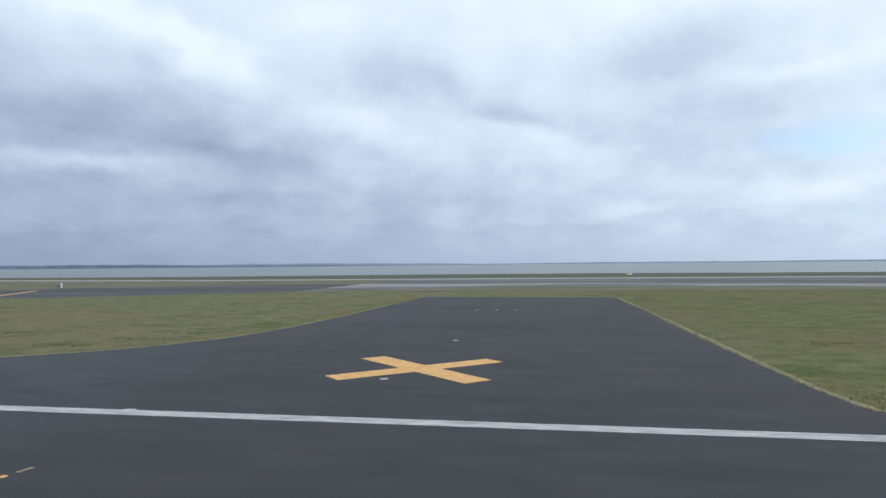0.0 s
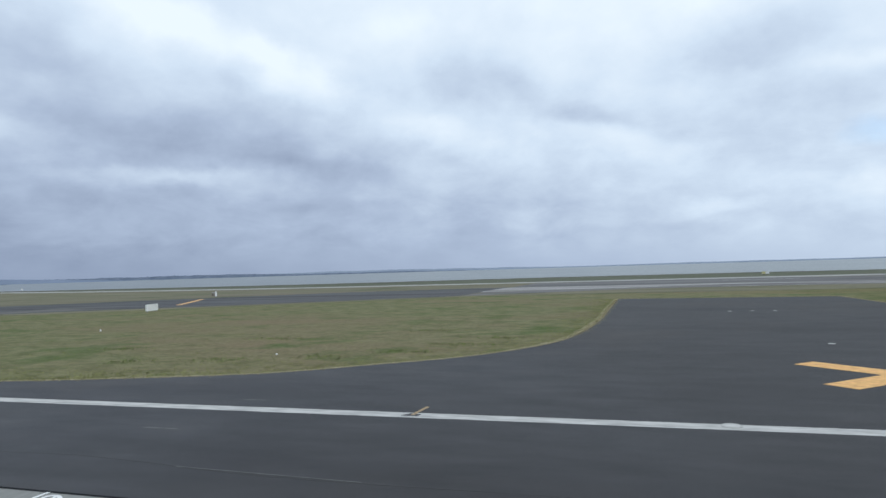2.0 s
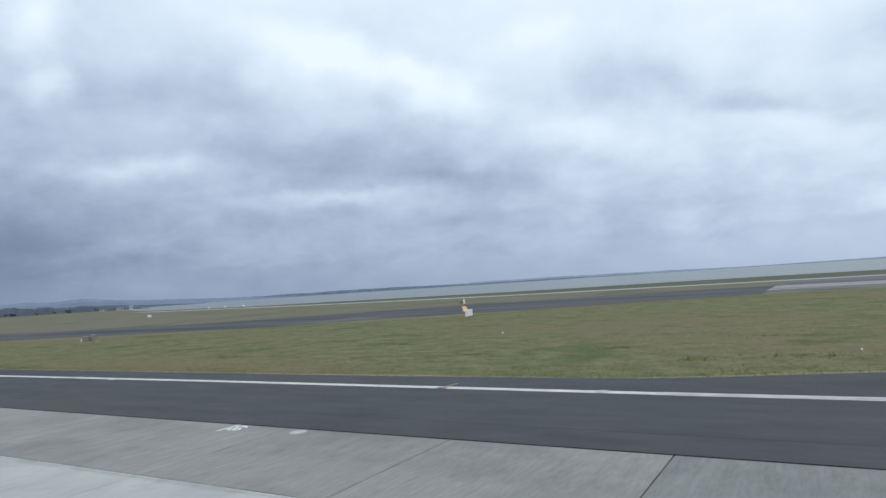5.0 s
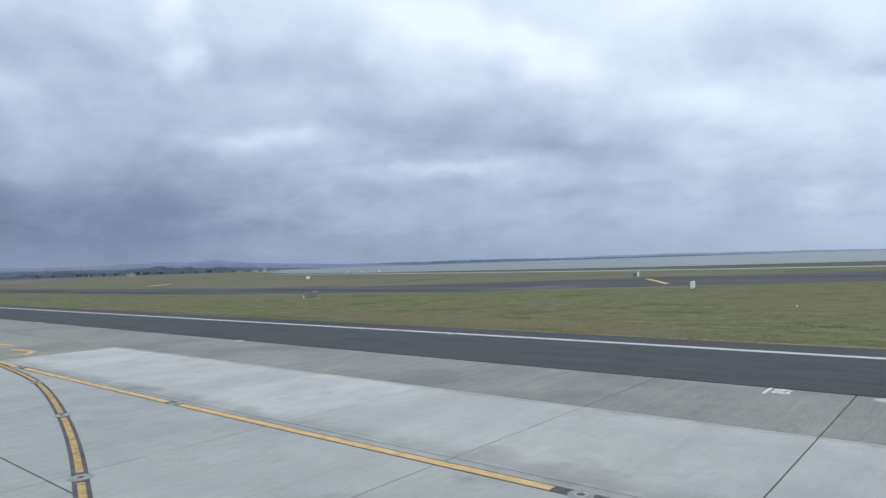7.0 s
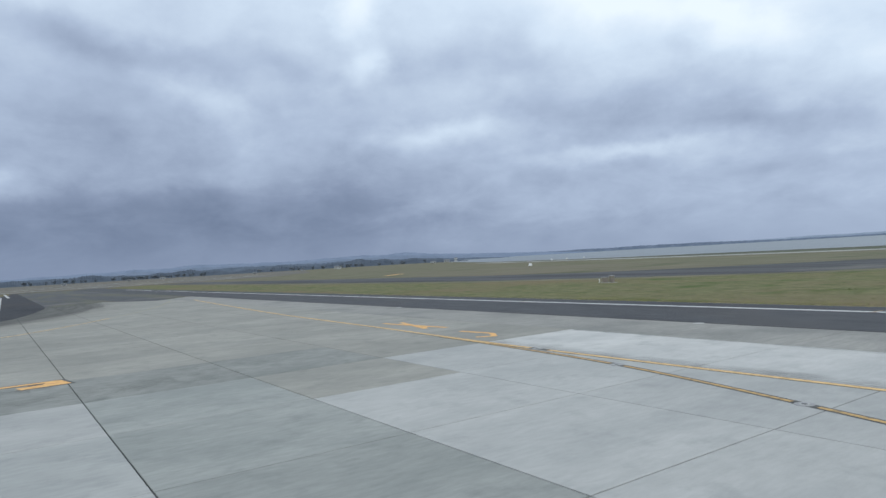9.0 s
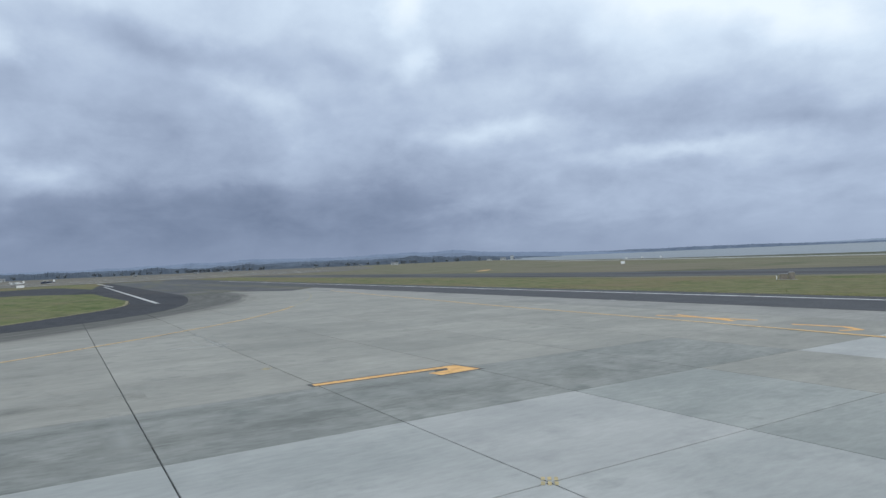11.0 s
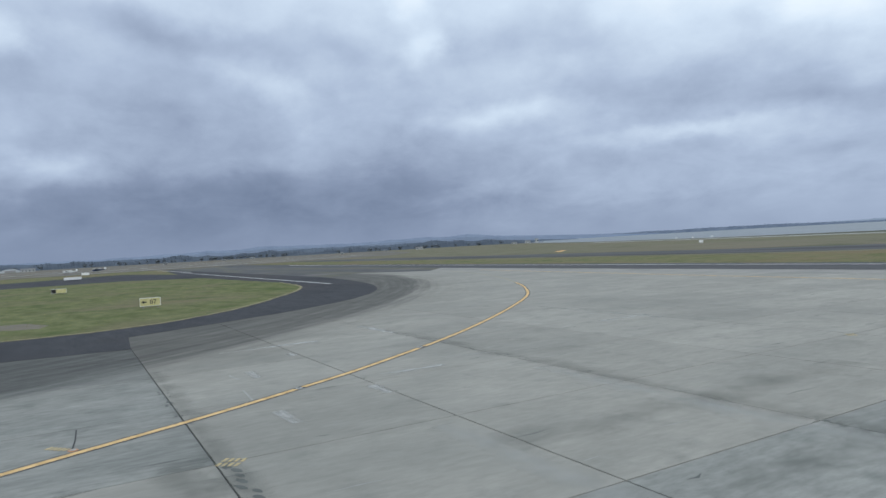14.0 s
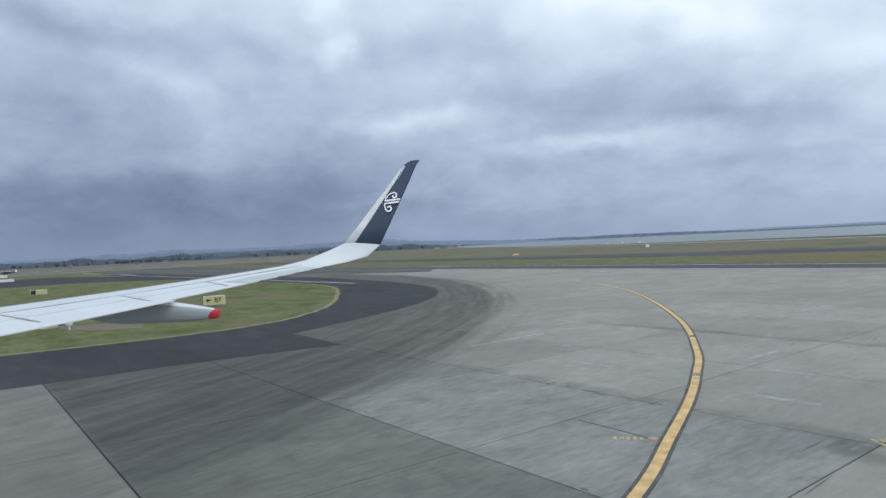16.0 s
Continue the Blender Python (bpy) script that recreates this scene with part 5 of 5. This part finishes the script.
CENTRE = (-60.0, 0.0)
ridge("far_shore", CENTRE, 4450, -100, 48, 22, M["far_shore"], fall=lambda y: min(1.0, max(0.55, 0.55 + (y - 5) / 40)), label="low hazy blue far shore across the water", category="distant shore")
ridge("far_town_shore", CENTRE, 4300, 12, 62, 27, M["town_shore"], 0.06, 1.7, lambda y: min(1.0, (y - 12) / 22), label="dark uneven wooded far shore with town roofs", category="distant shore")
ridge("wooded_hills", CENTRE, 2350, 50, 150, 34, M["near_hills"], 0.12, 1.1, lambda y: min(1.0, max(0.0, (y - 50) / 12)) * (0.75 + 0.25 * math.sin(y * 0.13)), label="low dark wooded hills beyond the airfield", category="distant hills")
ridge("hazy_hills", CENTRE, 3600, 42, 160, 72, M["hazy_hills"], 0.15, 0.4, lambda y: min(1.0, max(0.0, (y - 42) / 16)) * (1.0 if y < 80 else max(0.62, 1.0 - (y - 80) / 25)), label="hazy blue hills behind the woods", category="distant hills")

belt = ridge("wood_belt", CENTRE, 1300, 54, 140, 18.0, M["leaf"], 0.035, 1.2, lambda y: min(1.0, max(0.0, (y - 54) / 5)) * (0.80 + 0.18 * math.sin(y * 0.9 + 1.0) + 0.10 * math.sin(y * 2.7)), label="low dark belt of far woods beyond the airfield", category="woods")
belt["kind"] = "stuff"


def tree_mesh(seed, tall):
    """One tree: tapered trunk with limbs, and a ragged crown of small leaf clumps."""
    rnd = random.Random(seed)
    o = empty("tree", label="broad tree tinted haze blue far across the airfield", category="tree", group="far trees")
    bm = rod(0.05 * tall, 0.025 * tall, -0.1, 0.55 * tall, n=7)
    for _ in range(4):
        a, l = rnd.uniform(0, 6.28), rnd.uniform(0.2, 0.35) * tall
        base = Vector((0, 0, rnd.uniform(0.25, 0.5) * tall))
        tip = base + Vector((math.cos(a) * l, math.sin(a) * l, l * 0.8))
        side = Vector((-math.sin(a), math.cos(a), 0)) * 0.015 * tall
        q = [bm.verts.new(p) for p in (base + side, base - side, tip, base + Vector((0, 0, 0.03 * tall)))]
        bm.faces.new((q[0], q[1], q[2]))
        bm.faces.new((q[1], q[3], q[2]))
        bm.faces.new((q[3], q[0], q[2]))
    part("trunk", bm, M["bark"], o)
    v, f = [], []
    lobes = [(Vector((rnd.uniform(-0.35, 0.35), rnd.uniform(-0.35, 0.35), rnd.uniform(0.16, 0.84))) * tall, rnd.uniform(0.13, 0.24) * tall) for _ in range(12)]
    for c, r in lobes:
        for _ in range(46):
            d = Vector((rnd.gauss(0, 1), rnd.gauss(0, 1), rnd.gauss(0, 0.8))).normalized() * r * rnd.uniform(0.6, 1.05)
            p = c + d
            a, b = Vector((rnd.gauss(0, 1), rnd.gauss(0, 1), rnd.gauss(0, 1))).normalized(), Vector((rnd.gauss(0, 1), rnd.gauss(0, 1), rnd.gauss(0, 1))).normalized()
            s = 0.075 * tall
            k = len(v)
            v += [p + a * s, p - a * s * 0.6 + b * s, p - b * s]
            f.append((k, k + 1, k + 2))
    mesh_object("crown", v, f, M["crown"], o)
    return o


rnd = random.Random(7)
kinds = [tree_mesh(k, t) for k, t in ((1, 6.5), (2, 7.5), (3, 5.5))]
spots = []
for yaw0, yaw1, d0, d1, count in ((64, 72, 1255, 1298, 14), (76, 83, 1240, 1298, 26), (84, 96, 1255, 1298, 14), (57, 64, 1255, 1298, 8), (96, 112, 1255, 1298, 8)):
    for _ in range(count):
        yaw, d = rnd.uniform(yaw0, yaw1), rnd.uniform(d0, d1)
        spots.append((CENTRE[0] - math.sin(radians(yaw)) * d, CENTRE[1] + math.cos(radians(yaw)) * d))
for i, (x, y) in enumerate(spots):
    s = rnd.uniform(0.7, 1.15)
    if i < 3:
        kinds[i].matrix_basis = pose(x, y, -0.04, 0, 0, rnd.uniform(0, 360))
    else:
        copy_thing(kinds[i % 3], pose(x, y, -0.04, 0, 0, rnd.uniform(0, 360)))


def house(m, w, d, h, wall, label):
    o = empty("building", m, label=label, category="building", group="far buildings")
    part("wall", box(w, d, h, (0, 0, h / 2 - 0.1)), wall, o)
    bm = bmesh.new()
    e, rise = 0.4, 0.28 * d
    vs = [bm.verts.new(p) for p in ((-w / 2 - e, -d / 2 - e, h - 0.1), (w / 2 + e, -d / 2 - e, h - 0.1), (w / 2 + e, d / 2 + e, h - 0.1), (-w / 2 - e, d / 2 + e, h - 0.1), (-w / 2 - e, 0, h + rise), (w / 2 + e, 0, h + rise))]
    for q in ((0, 1, 5, 4), (2, 3, 4, 5), (0, 4, 3), (1, 2, 5), (3, 2, 1, 0)):
        bm.faces.new([vs[i] for i in q])
    part("roof", bm, M["roof"], o)
    n = max(2, int(w / 4))
    for i in range(n):
        part("window", box(1.4, 0.12, 1.2, (-w / 2 + (i + 0.5) * w / n, -d / 2 - 0.03, h * 0.55)), M["pane"], o)
    return o


def at_bearing(yaw, dist):
    return CENTRE[0] - math.sin(radians(yaw)) * dist, CENTRE[1] + math.cos(radians(yaw)) * dist


def hangar(m, w, d, h, label):
    o = empty("hangar", m, label=label, category="hangar", group="hangars")
    bm = bmesh.new()
    n = 14
    rings = []
    for y in (-d / 2, d / 2):
        rings.append([bm.verts.new((w / 2 * math.cos(math.pi * i / n), y, h * math.sin(math.pi * i / n) ** 0.8 - 0.1)) for i in range(n + 1)])
    for i in range(n):
        bm.faces.new((rings[0][i], rings[0][i + 1], rings[1][i + 1], rings[1][i]))
    bm.faces.new(rings[0])
    bm.faces.new(rings[1])
    part("vault", bm, M["hangar"], o, "pale rounded roof")
    part("door", box(w * 0.55, 0.3, h * 0.6, (0, -d / 2 - 0.05, h * 0.3)), M["grey_metal"], o)
    return o


for yaw, dist, w, d, h, kind in ((97.3, 1050, 25, 30, 5.0, 0), (96.1, 1060, 22, 28, 4.8, 0), (95.0, 1080, 24, 12, 2.6, 1), (79.5, 1000, 9, 6, 2.2, 1), (72.5, 900, 6, 5, 2.0, 1), (65.5, 1000, 15, 8, 3, 1), (68.5, 980, 6, 5, 2.0, 1),
                                 (56.0, 1040, 12, 8, 3.6, 1), (55.2, 1050, 7, 6, 7, 1), (57.2, 1030, 11, 7, 2.2, 1), (82.0, 900, 6, 5, 1.8, 1), (86.5, 860, 6, 5, 1.8, 1)):
    x, y = at_bearing(yaw, dist)
    m = facing(x, y, -80, -40, -0.04)
    if kind == 0:
        hangar(m, w, d, h, "pale round-roofed hangar far across the airfield")
    else:
        house(m, w * 0.7, d * 0.7, h * 0.8, M["house_wall"], "pale low building with a dark roof far off")


for yaw in (45.4, 46.9, 48.2):
    x, y = at_bearing(yaw, 405)
    box_sign(facing(x, y, -60, 0, -0.04), 1.2, 0.9, [(1.0, M["sign_white"])], "", "white marker board beside the shore road")


# ------------------------------------------------------------------ grass blades
def tufts(name, spots, mat, tall, spread, blades, label, seed):
    rnd = random.Random(seed)
    v, f = [], []
    for x, y, z in spots:
        for _ in range(blades):
            a = rnd.uniform(0, 6.283)
            h, w = tall * rnd.uniform(0.5, 1.2), tall * rnd.uniform(0.16, 0.30)
            bx, by = x + rnd.gauss(0, spread), y + rnd.gauss(0, spread)
            lean = rnd.uniform(0.9, 2.2) * h
            k = len(v)
            ca, sa = math.cos(a), math.sin(a)
            v += [(bx - sa * w, by + ca * w, z), (bx + sa * w, by - ca * w, z), (bx + ca * lean, by + sa * lean, z + h)]
            f.append((k, k + 1, k + 2))
    return tagged(mesh_object(name, v, f, mat), label=label, category="grass", kind="stuff")


rnd = random.Random(21)
PAVED = [shoulder, far_strip]
field_spots = []
while len(field_spots) < 9000:
    x, y = rnd.uniform(-150, 32), 27.5 + 60 * rnd.random() ** 1.6
    if not any(inside(x, y, p) for p in PAVED):
        if noise.noise(Vector((x * 0.12, y * 0.3, 0))) + noise.noise(Vector((x * 0.5, y * 0.9, 5))) * 0.7 > rnd.uniform(-0.5, 0.6):
            field_spots.append((x, y, -0.045))
tufts("grass_tufts", field_spots, M["blade"], 0.06, 0.16, 4, "uneven short green grass tufts on the airfield", 3)
dark_spots = []
for cx, cy in ((-33, 40), (-36, 37.5), (-30.5, 43.5), (-41, 36), (-28.5, 47), (-46, 35), (-52, 40), (-60, 37), (-44, 46), (-70, 44), (-34, 52), (12, 38), (18, 34), (9, 45), (-80, 36), (-78.9, 47.2), (-92, 42)):
    for _ in range(34):
        dark_spots.append((cx + rnd.gauss(0, 1.1), cy + rnd.gauss(0, 0.45), -0.045))
tufts("rank_grass", dark_spots, M["rank"], 0.09, 0.18, 7, "taller dark green grass clumps near the asphalt", 4)
fresh = []
while len(fresh) < 3800:
    x, y = rnd.uniform(-110, 30), 28.4 + rnd.expovariate(0.9)
    if y < 33 and not any(inside(x, y, p) for p in PAVED) and noise.noise(Vector((x * 0.2, y * 0.5, 8))) > rnd.uniform(-0.5, 0.4):
        fresh.append((x, y, -0.045))
for (x0, y0), (x1, y1) in zip(PAD_W, PAD_W[1:]):
    for _ in range(40):
        k, d = rnd.random(), 0.3 + rnd.expovariate(0.7)
        fresh.append((x0 + (x1 - x0) * k - d * 0.85, y0 + (y1 - y0) * k + d * 0.5, -0.045))
tufts("fresh_grass", fresh, M["fresh"], 0.07, 0.16, 4, "bright green grass growing along the pavement edge", 8)
edge_spots = []
for line in (PAD_W, [(x, y) for x, y in PAD_E], straight(4.8, 28.0, 60, 28.0, 1), straight(-48, 28.35, -60, 28.1, 1), straight(-60, 28.1, -160, 28.9, 1), straight(-23.3, 93.6, 1.4, 92.0, 1), ISLAND_E):
    for (x0, y0), (x1, y1) in zip(line, line[1:]):
        for _ in range(int(math.hypot(x1 - x0, y1 - y0) * 16) + 1):
            k = rnd.random()
            edge_spots.append((x0 + (x1 - x0) * k + rnd.gauss(0, 0.16), y0 + (y1 - y0) * k + rnd.gauss(0, 0.16), -0.03))
tufts("dry_grass_edge", edge_spots, M["straw"], 0.07, 0.08, 5, "straw-coloured dry grass along the pavement edge", 5)
VERGES = (PAD_W[::-1], PAD_E[::-1], straight(60, 28.2, 4.8, 28.2, 2), straight(-48, 28.55, -160, 29.1, 2), straight(1.4, 92.1, -23.3, 93.8, 2), ISLAND_E[::-1])
for i, line in enumerate(VERGES):
    edge = [(x + rnd.gauss(0, 0.06), y + rnd.gauss(0, 0.06)) for x, y in line]
    ribbon("verge", edge, (1.2, 0.8, 0.6, 0.45, 0.6, 0.35)[i], 0.034 if i == 5 else -0.034, M["verge"], 0.02, shift=(0.0, 0.0, 0.2, 0.2, 0.2, 0.0)[i], label="bare dry verge between grass and pavement", category="grass verge", kind="structure")
isl = []
while len(isl) < 3500:
    x, y = rnd.uniform(-200, -136), rnd.uniform(-64, -18)
    if inside(x, y, ISLAND):
        isl.append((x, y, 0.025))
tufts("island_grass", isl, M["fresh"], 0.06, 0.14, 4, "short green grass tufts on the taxiway island", 6)


# ------------------------------------------------------------------ concrete slabs, last
def slab_data(sx, sy, mat):
    b, low = 0.008, -0.05
    v, f = [], []
    for z, inset in ((0.0, b), (-0.008, 0.0), (low, 0.0)):
        x, y = sx / 2 - inset - 0.018, sy / 2 - inset - 0.020
        v += [(-x, -y, z), (x, -y, z), (x, y, z), (-x, y, z)]
    f.append((0, 1, 2, 3))
    for k in (0, 4):
        f += [(k + i, k + 4 + i, k + 4 + (i + 1) % 4, k + (i + 1) % 4) for i in range(4)]
    me = bpy.data.meshes.new("slab")
    me.from_pydata(v, [], f)
    me.materials.append(mat)
    return me


apron = empty("concrete_apron", label="apron of square concrete slabs, pale new ones beside weathered grey ones", category="concrete pavement", kind="structure")
KINDS = {"dull": M["concrete_dull"], "worn": M["concrete_worn"], "new": M["concrete_new"], "mid": M["concrete_mid"], "old": M["concrete_old"], "grim": M["concrete_grim"], "olive": M["concrete_olive"], "row": M["concrete_row"], "row_dark": M["concrete_row_dark"]}
X_EDGE = GX - 5 * NX


def joint_x(i):
    """Place of a joint across the rows: the bay beside the pale concrete is wider, the next two narrower."""
    x = GX + i * NX
    return x + {-6: -0.34, -7: -0.10, -8: 0.30}.get(i, 0.0)


def slab_kind(x, y):
    if x < GX - 7 * NX and joint_y(-9) < y < joint_y(-8):
        return "olive"
    if x < GX - 7 * NX and joint_y(-8) < y < joint_y(-7):
        return "grim"
    if X_EDGE - NX < x < X_EDGE and joint_y(-9) < y < joint_y(0):
        return "grim"
    if x < X_EDGE or x < X_EDGE + NX and joint_y(-1) < y < joint_y(0):
        return "old"
    if y < joint_y(0) and x < GX - 1.2 * NX:
        if y > joint_y(-1) or x < GX - 4 * NX and joint_y(-3) < y < joint_y(-2):
            return "worn"
        return "dull" if y > joint_y(-2) else "mid"
    return "new" if y > joint_y(1) else "worn"


shapes = {}
rest = {kind: ([], []) for kind in KINDS}
near = []


def join_slab(x, y, sx, sy, kind):
    v, f = rest[kind]
    k = len(v)
    data = shapes[(kind, sx, sy)]
    v += [(p.co.x + x, p.co.y + y, p.co.z) for p in data.vertices]
    f += [tuple(k + q for q in poly.vertices) for poly in data.polygons]


for i in range(-59, 37):
    x0, x1 = joint_x(i), joint_x(i + 1)
    x = (x0 + x1) / 2
    for j in range(-21, 3):
        y0, y1 = joint_y(j), joint_y(j + 1) if j < 2 else 17.0
        y = (y0 + y1) / 2
        kind = slab_kind(x, y) if j < 2 else "row_dark" if x > -45 else "row"
        if inside(x, y, ISLAND) and inside(x - 5, y, ISLAND) and inside(x + 5, y - 4, ISLAND):
            continue
        sx, sy = round(x1 - x0, 3), round(y1 - y0, 3)
        if (kind, sx, sy) not in shapes:
            shapes[(kind, sx, sy)] = slab_data(sx, sy, KINDS[kind])
        if -127 < x < -45 and -56 < y < 17.5 or j == 2 and -125 < x < -20:
            near.append((x, y, sx, sy, kind))
        else:
            join_slab(x, y, sx, sy, kind)
near.sort(key=lambda q: math.hypot(q[0] + 88, q[1] + 20))
for k, (x, y, sx, sy, kind) in enumerate(near):
    if k < 300:
        o = new("slab", shapes[(kind, sx, sy)])
        o.parent = apron
        o.location = (x, y, 0)
    else:
        join_slab(x, y, sx, sy, kind)
for kind, (v, f) in rest.items():
    if v:
        o = mesh_object("outer_slabs", v, f, KINDS[kind], apron)
        o["kind"] = "stuff"


# dirt that has gathered along the joints
def joint_dirt(seed):
    rnd = random.Random(seed)
    v, f = [], []
    lines = []
    for j, amount in ((-8, 0.8), (-7, 2.6), (-6, 0.4), (-5, 1.8)):
        lines.append((joint_y(j), -126, -80, amount))
    for y, x0, x1, amount in lines:
        x = x0
        while x < x1:
            x += rnd.expovariate(1.6 * amount)
            busy = noise.noise(Vector((x * 0.22, y, 3.0)))
            if busy < 0.05:
                continue
            cx, cy, a, b = x, y + rnd.gauss(0, 0.10), rnd.uniform(0.03, 0.16) * (0.6 + busy), rnd.uniform(0.02, 0.06)
            k, n = len(v), 9
            z = 0.0035 + 0.001 * rnd.random()
            for i in range(n):
                t = 2 * math.pi * i / n
                s = rnd.uniform(0.6, 1.25)
                v.append((cx + a * s * math.cos(t), cy + b * s * math.sin(t), z))
            f.append(tuple(range(k, k + n)))
    for q in range(8):
        cx, cy, k, n = -104.2 + 0.357 * q, -42.17 + rnd.gauss(0, 0.05), len(v), 12
        a, b = rnd.uniform(0.12, 0.17), rnd.uniform(0.07, 0.10)
        for i in range(n):
            t = 2 * math.pi * i / n
            s = rnd.uniform(0.85, 1.12)
            v.append((cx + a * s * math.cos(t) + b * math.sin(t), cy + b * s * math.sin(t), 0.005))
        f.append(tuple(range(k, k + n)))
    ob = mesh_object("joint_dirt", v, f, M["dirt"])
    return tagged(ob, label="dark dirt and moss along the slab joints", category="dirt", kind="stuff")


joint_dirt(11)


def smear_material(name, dark, light, strength, axis=1):
    """A thin film that lets the concrete show through, thinning out to both sides across the given axis."""
    m = material(name, dark, light, 0.9, 1.5)
    nt = m.node_tree
    N, L = nt.nodes, nt.links
    tc = N.new("ShaderNodeTexCoord")
    sp = N.new("ShaderNodeSeparateXYZ")
    L.new(tc.outputs["Generated"], sp.inputs[0])
    pp = N.new("ShaderNodeMath")
    pp.operation = "PINGPONG"
    L.new(sp.outputs[axis], pp.inputs[0])
    pp.inputs[1].default_value = 0.5
    g = N.new("ShaderNodeNewGeometry")
    n = N.new("ShaderNodeTexNoise")
    L.new(g.outputs["Position"], n.inputs["Vector"])
    n.inputs["Scale"].default_value, n.inputs["Detail"].default_value, n.inputs["Roughness"].default_value = 0.55, 9.0, 0.66
    a = N.new("ShaderNodeMath")
    a.operation = "MULTIPLY_ADD"
    L.new(pp.outputs[0], a.inputs[0])
    a.inputs[1].default_value = 0.62
    L.new(n.outputs["Fac"], a.inputs[2])
    k = N.new("ShaderNodeMapRange")
    L.new(a.outputs[0], k.inputs[0])
    k.inputs[1].default_value, k.inputs[2].default_value = 0.60, 1.05
    k.inputs[3].default_value, k.inputs[4].default_value = 0.0, strength
    L.new(k.outputs[0], N["Principled BSDF"].inputs["Alpha"])
    return m


M["smear"] = smear_material("thin_joint_grime", (0.085, 0.094, 0.088), (0.135, 0.145, 0.136), 0.34)
M["cross_smear"] = smear_material("thin_cross_grime", (0.085, 0.096, 0.088), (0.135, 0.147, 0.136), 0.30, 0)
M["pale_cross"] = smear_material("thin_pale_rub", (0.44, 0.45, 0.44), (0.56, 0.57, 0.56), 1.3, 0)
M["pale_rub"] = smear_material("thin_pale_rub_along", (0.44, 0.45, 0.44), (0.56, 0.57, 0.56), 1.1)
M["pale_smear"] = smear_material("thin_pale_smear", (0.40, 0.41, 0.40), (0.52, 0.53, 0.52), 0.55)


def scuffs(name, mat, count, seed, label):
    """Short thin scrapes on the weathered slabs, most of them along the rows."""
    rnd = random.Random(seed)
    v, f = [], []
    for q in range(count):
        x, y = rnd.uniform(-123, -93.5), rnd.uniform(-50, 6)
        if math.hypot(x + 163, y + 60) < 54:
            continue
        l, w, a = rnd.uniform(0.4, 1.8), rnd.uniform(0.012, 0.035), rnd.gauss(radians(90), 0.10)
        dx, dy = math.cos(a) * l / 2, math.sin(a) * l / 2
        nx, ny = -math.sin(a) * w, math.cos(a) * w
        z, k = 0.0034 + 0.00001 * q, len(v)
        bend = rnd.gauss(0, 0.04)
        v += [(x - dx, y - dy, z), (x + nx * 1.2 + bend, y + ny * 1.2, z), (x + dx, y + dy, z), (x - nx + bend, y - ny, z)]
        f.append((k, k + 3, k + 2, k + 1))
    return tagged(mesh_object(name, v, f, mat), label=label, category="scuff marks", kind="stuff")


scuffs("pale_scuffs", M["faint_pale"], 60, 5, "thin pale scrapes on weathered concrete")
scuffs("dark_scuffs", M["dirt"], 60, 9, "thin dark tyre scuffs on weathered concrete")
ribbon("joint_grime", straight(-102.2, -43.1, -105.2, -43.1, 1), 1.5, 0.0042, M["smear"], 0.003, label="feathery dark tyre grime beside a slab joint", category="dirt", kind="stuff")
for j, w, x0, x1 in ((-7, 1.3, -97, -118), (-5, 1.6, -84, -122), (1, 1.9, -36, -92)):
    ribbon("joint_grime", straight(x0, joint_y(j) + 0.2, x1, joint_y(j) + 0.2, 8), w, 0.0038, M["smear"], 0.003, label="thin dark grime spread along a slab joint", category="dirt", kind="stuff")
for x0, x1, y, w in ((-92.6, -108, -31.3, 1.6), (-92.6, -104, -37.2, 1.3), (-114, -124, -18.65, 0.7), (-93, -99, -25.2, 1.1), (-45, -92, 11.35, 0.5)):
    ribbon("pale_smear", straight(x0, y, x1, y, 2), w, 0.0044, M["pale_smear"], 0.003, label="thin pale smear along a slab joint", category="scuff marks", kind="stuff")
for x, y0, y1, w in ((-94.4, -38, -9, 3.2), (-97.3, -36, -14, 2.0), (-101.5, -37, -24, 2.4)):
    ribbon("cross_grime", straight(x, y0, x - 0.2, y1, 3), w, 0.0041, M["cross_smear"], 0.003, label="dark tyre grime beside the pale concrete", category="dirt", kind="stuff")
for x, y0, y1, w in ((-121.05, -37.9, -34.6, 0.34), (-110.9, -35.6, -33.3, 0.30), (-115.45, -21.5, -18.1, 0.36)):
    ribbon("pale_rub_mark", straight(x, y0, x + 0.1, y1, 1), w * 1.9, 0.0046, M["pale_cross"], 0.003, label="pale rubbed streak on weathered concrete", category="scuff mark")
for x0, x1, y, w in ((-109.5, -108.1, -36.75, 0.30), (-108.2, -106.6, -40.06, 0.28), (-124.9, -120.4, -30.8, 0.36), (-115.1, -113.6, -39.3, 0.26), (-118.3, -117.5, -36.8, 0.26)):
    ribbon("pale_rub_mark", straight(x0, y, x1, y + 0.08, 1), w * 1.9, 0.0046, M["pale_rub"], 0.003, label="pale rubbed streak on weathered concrete", category="scuff mark")
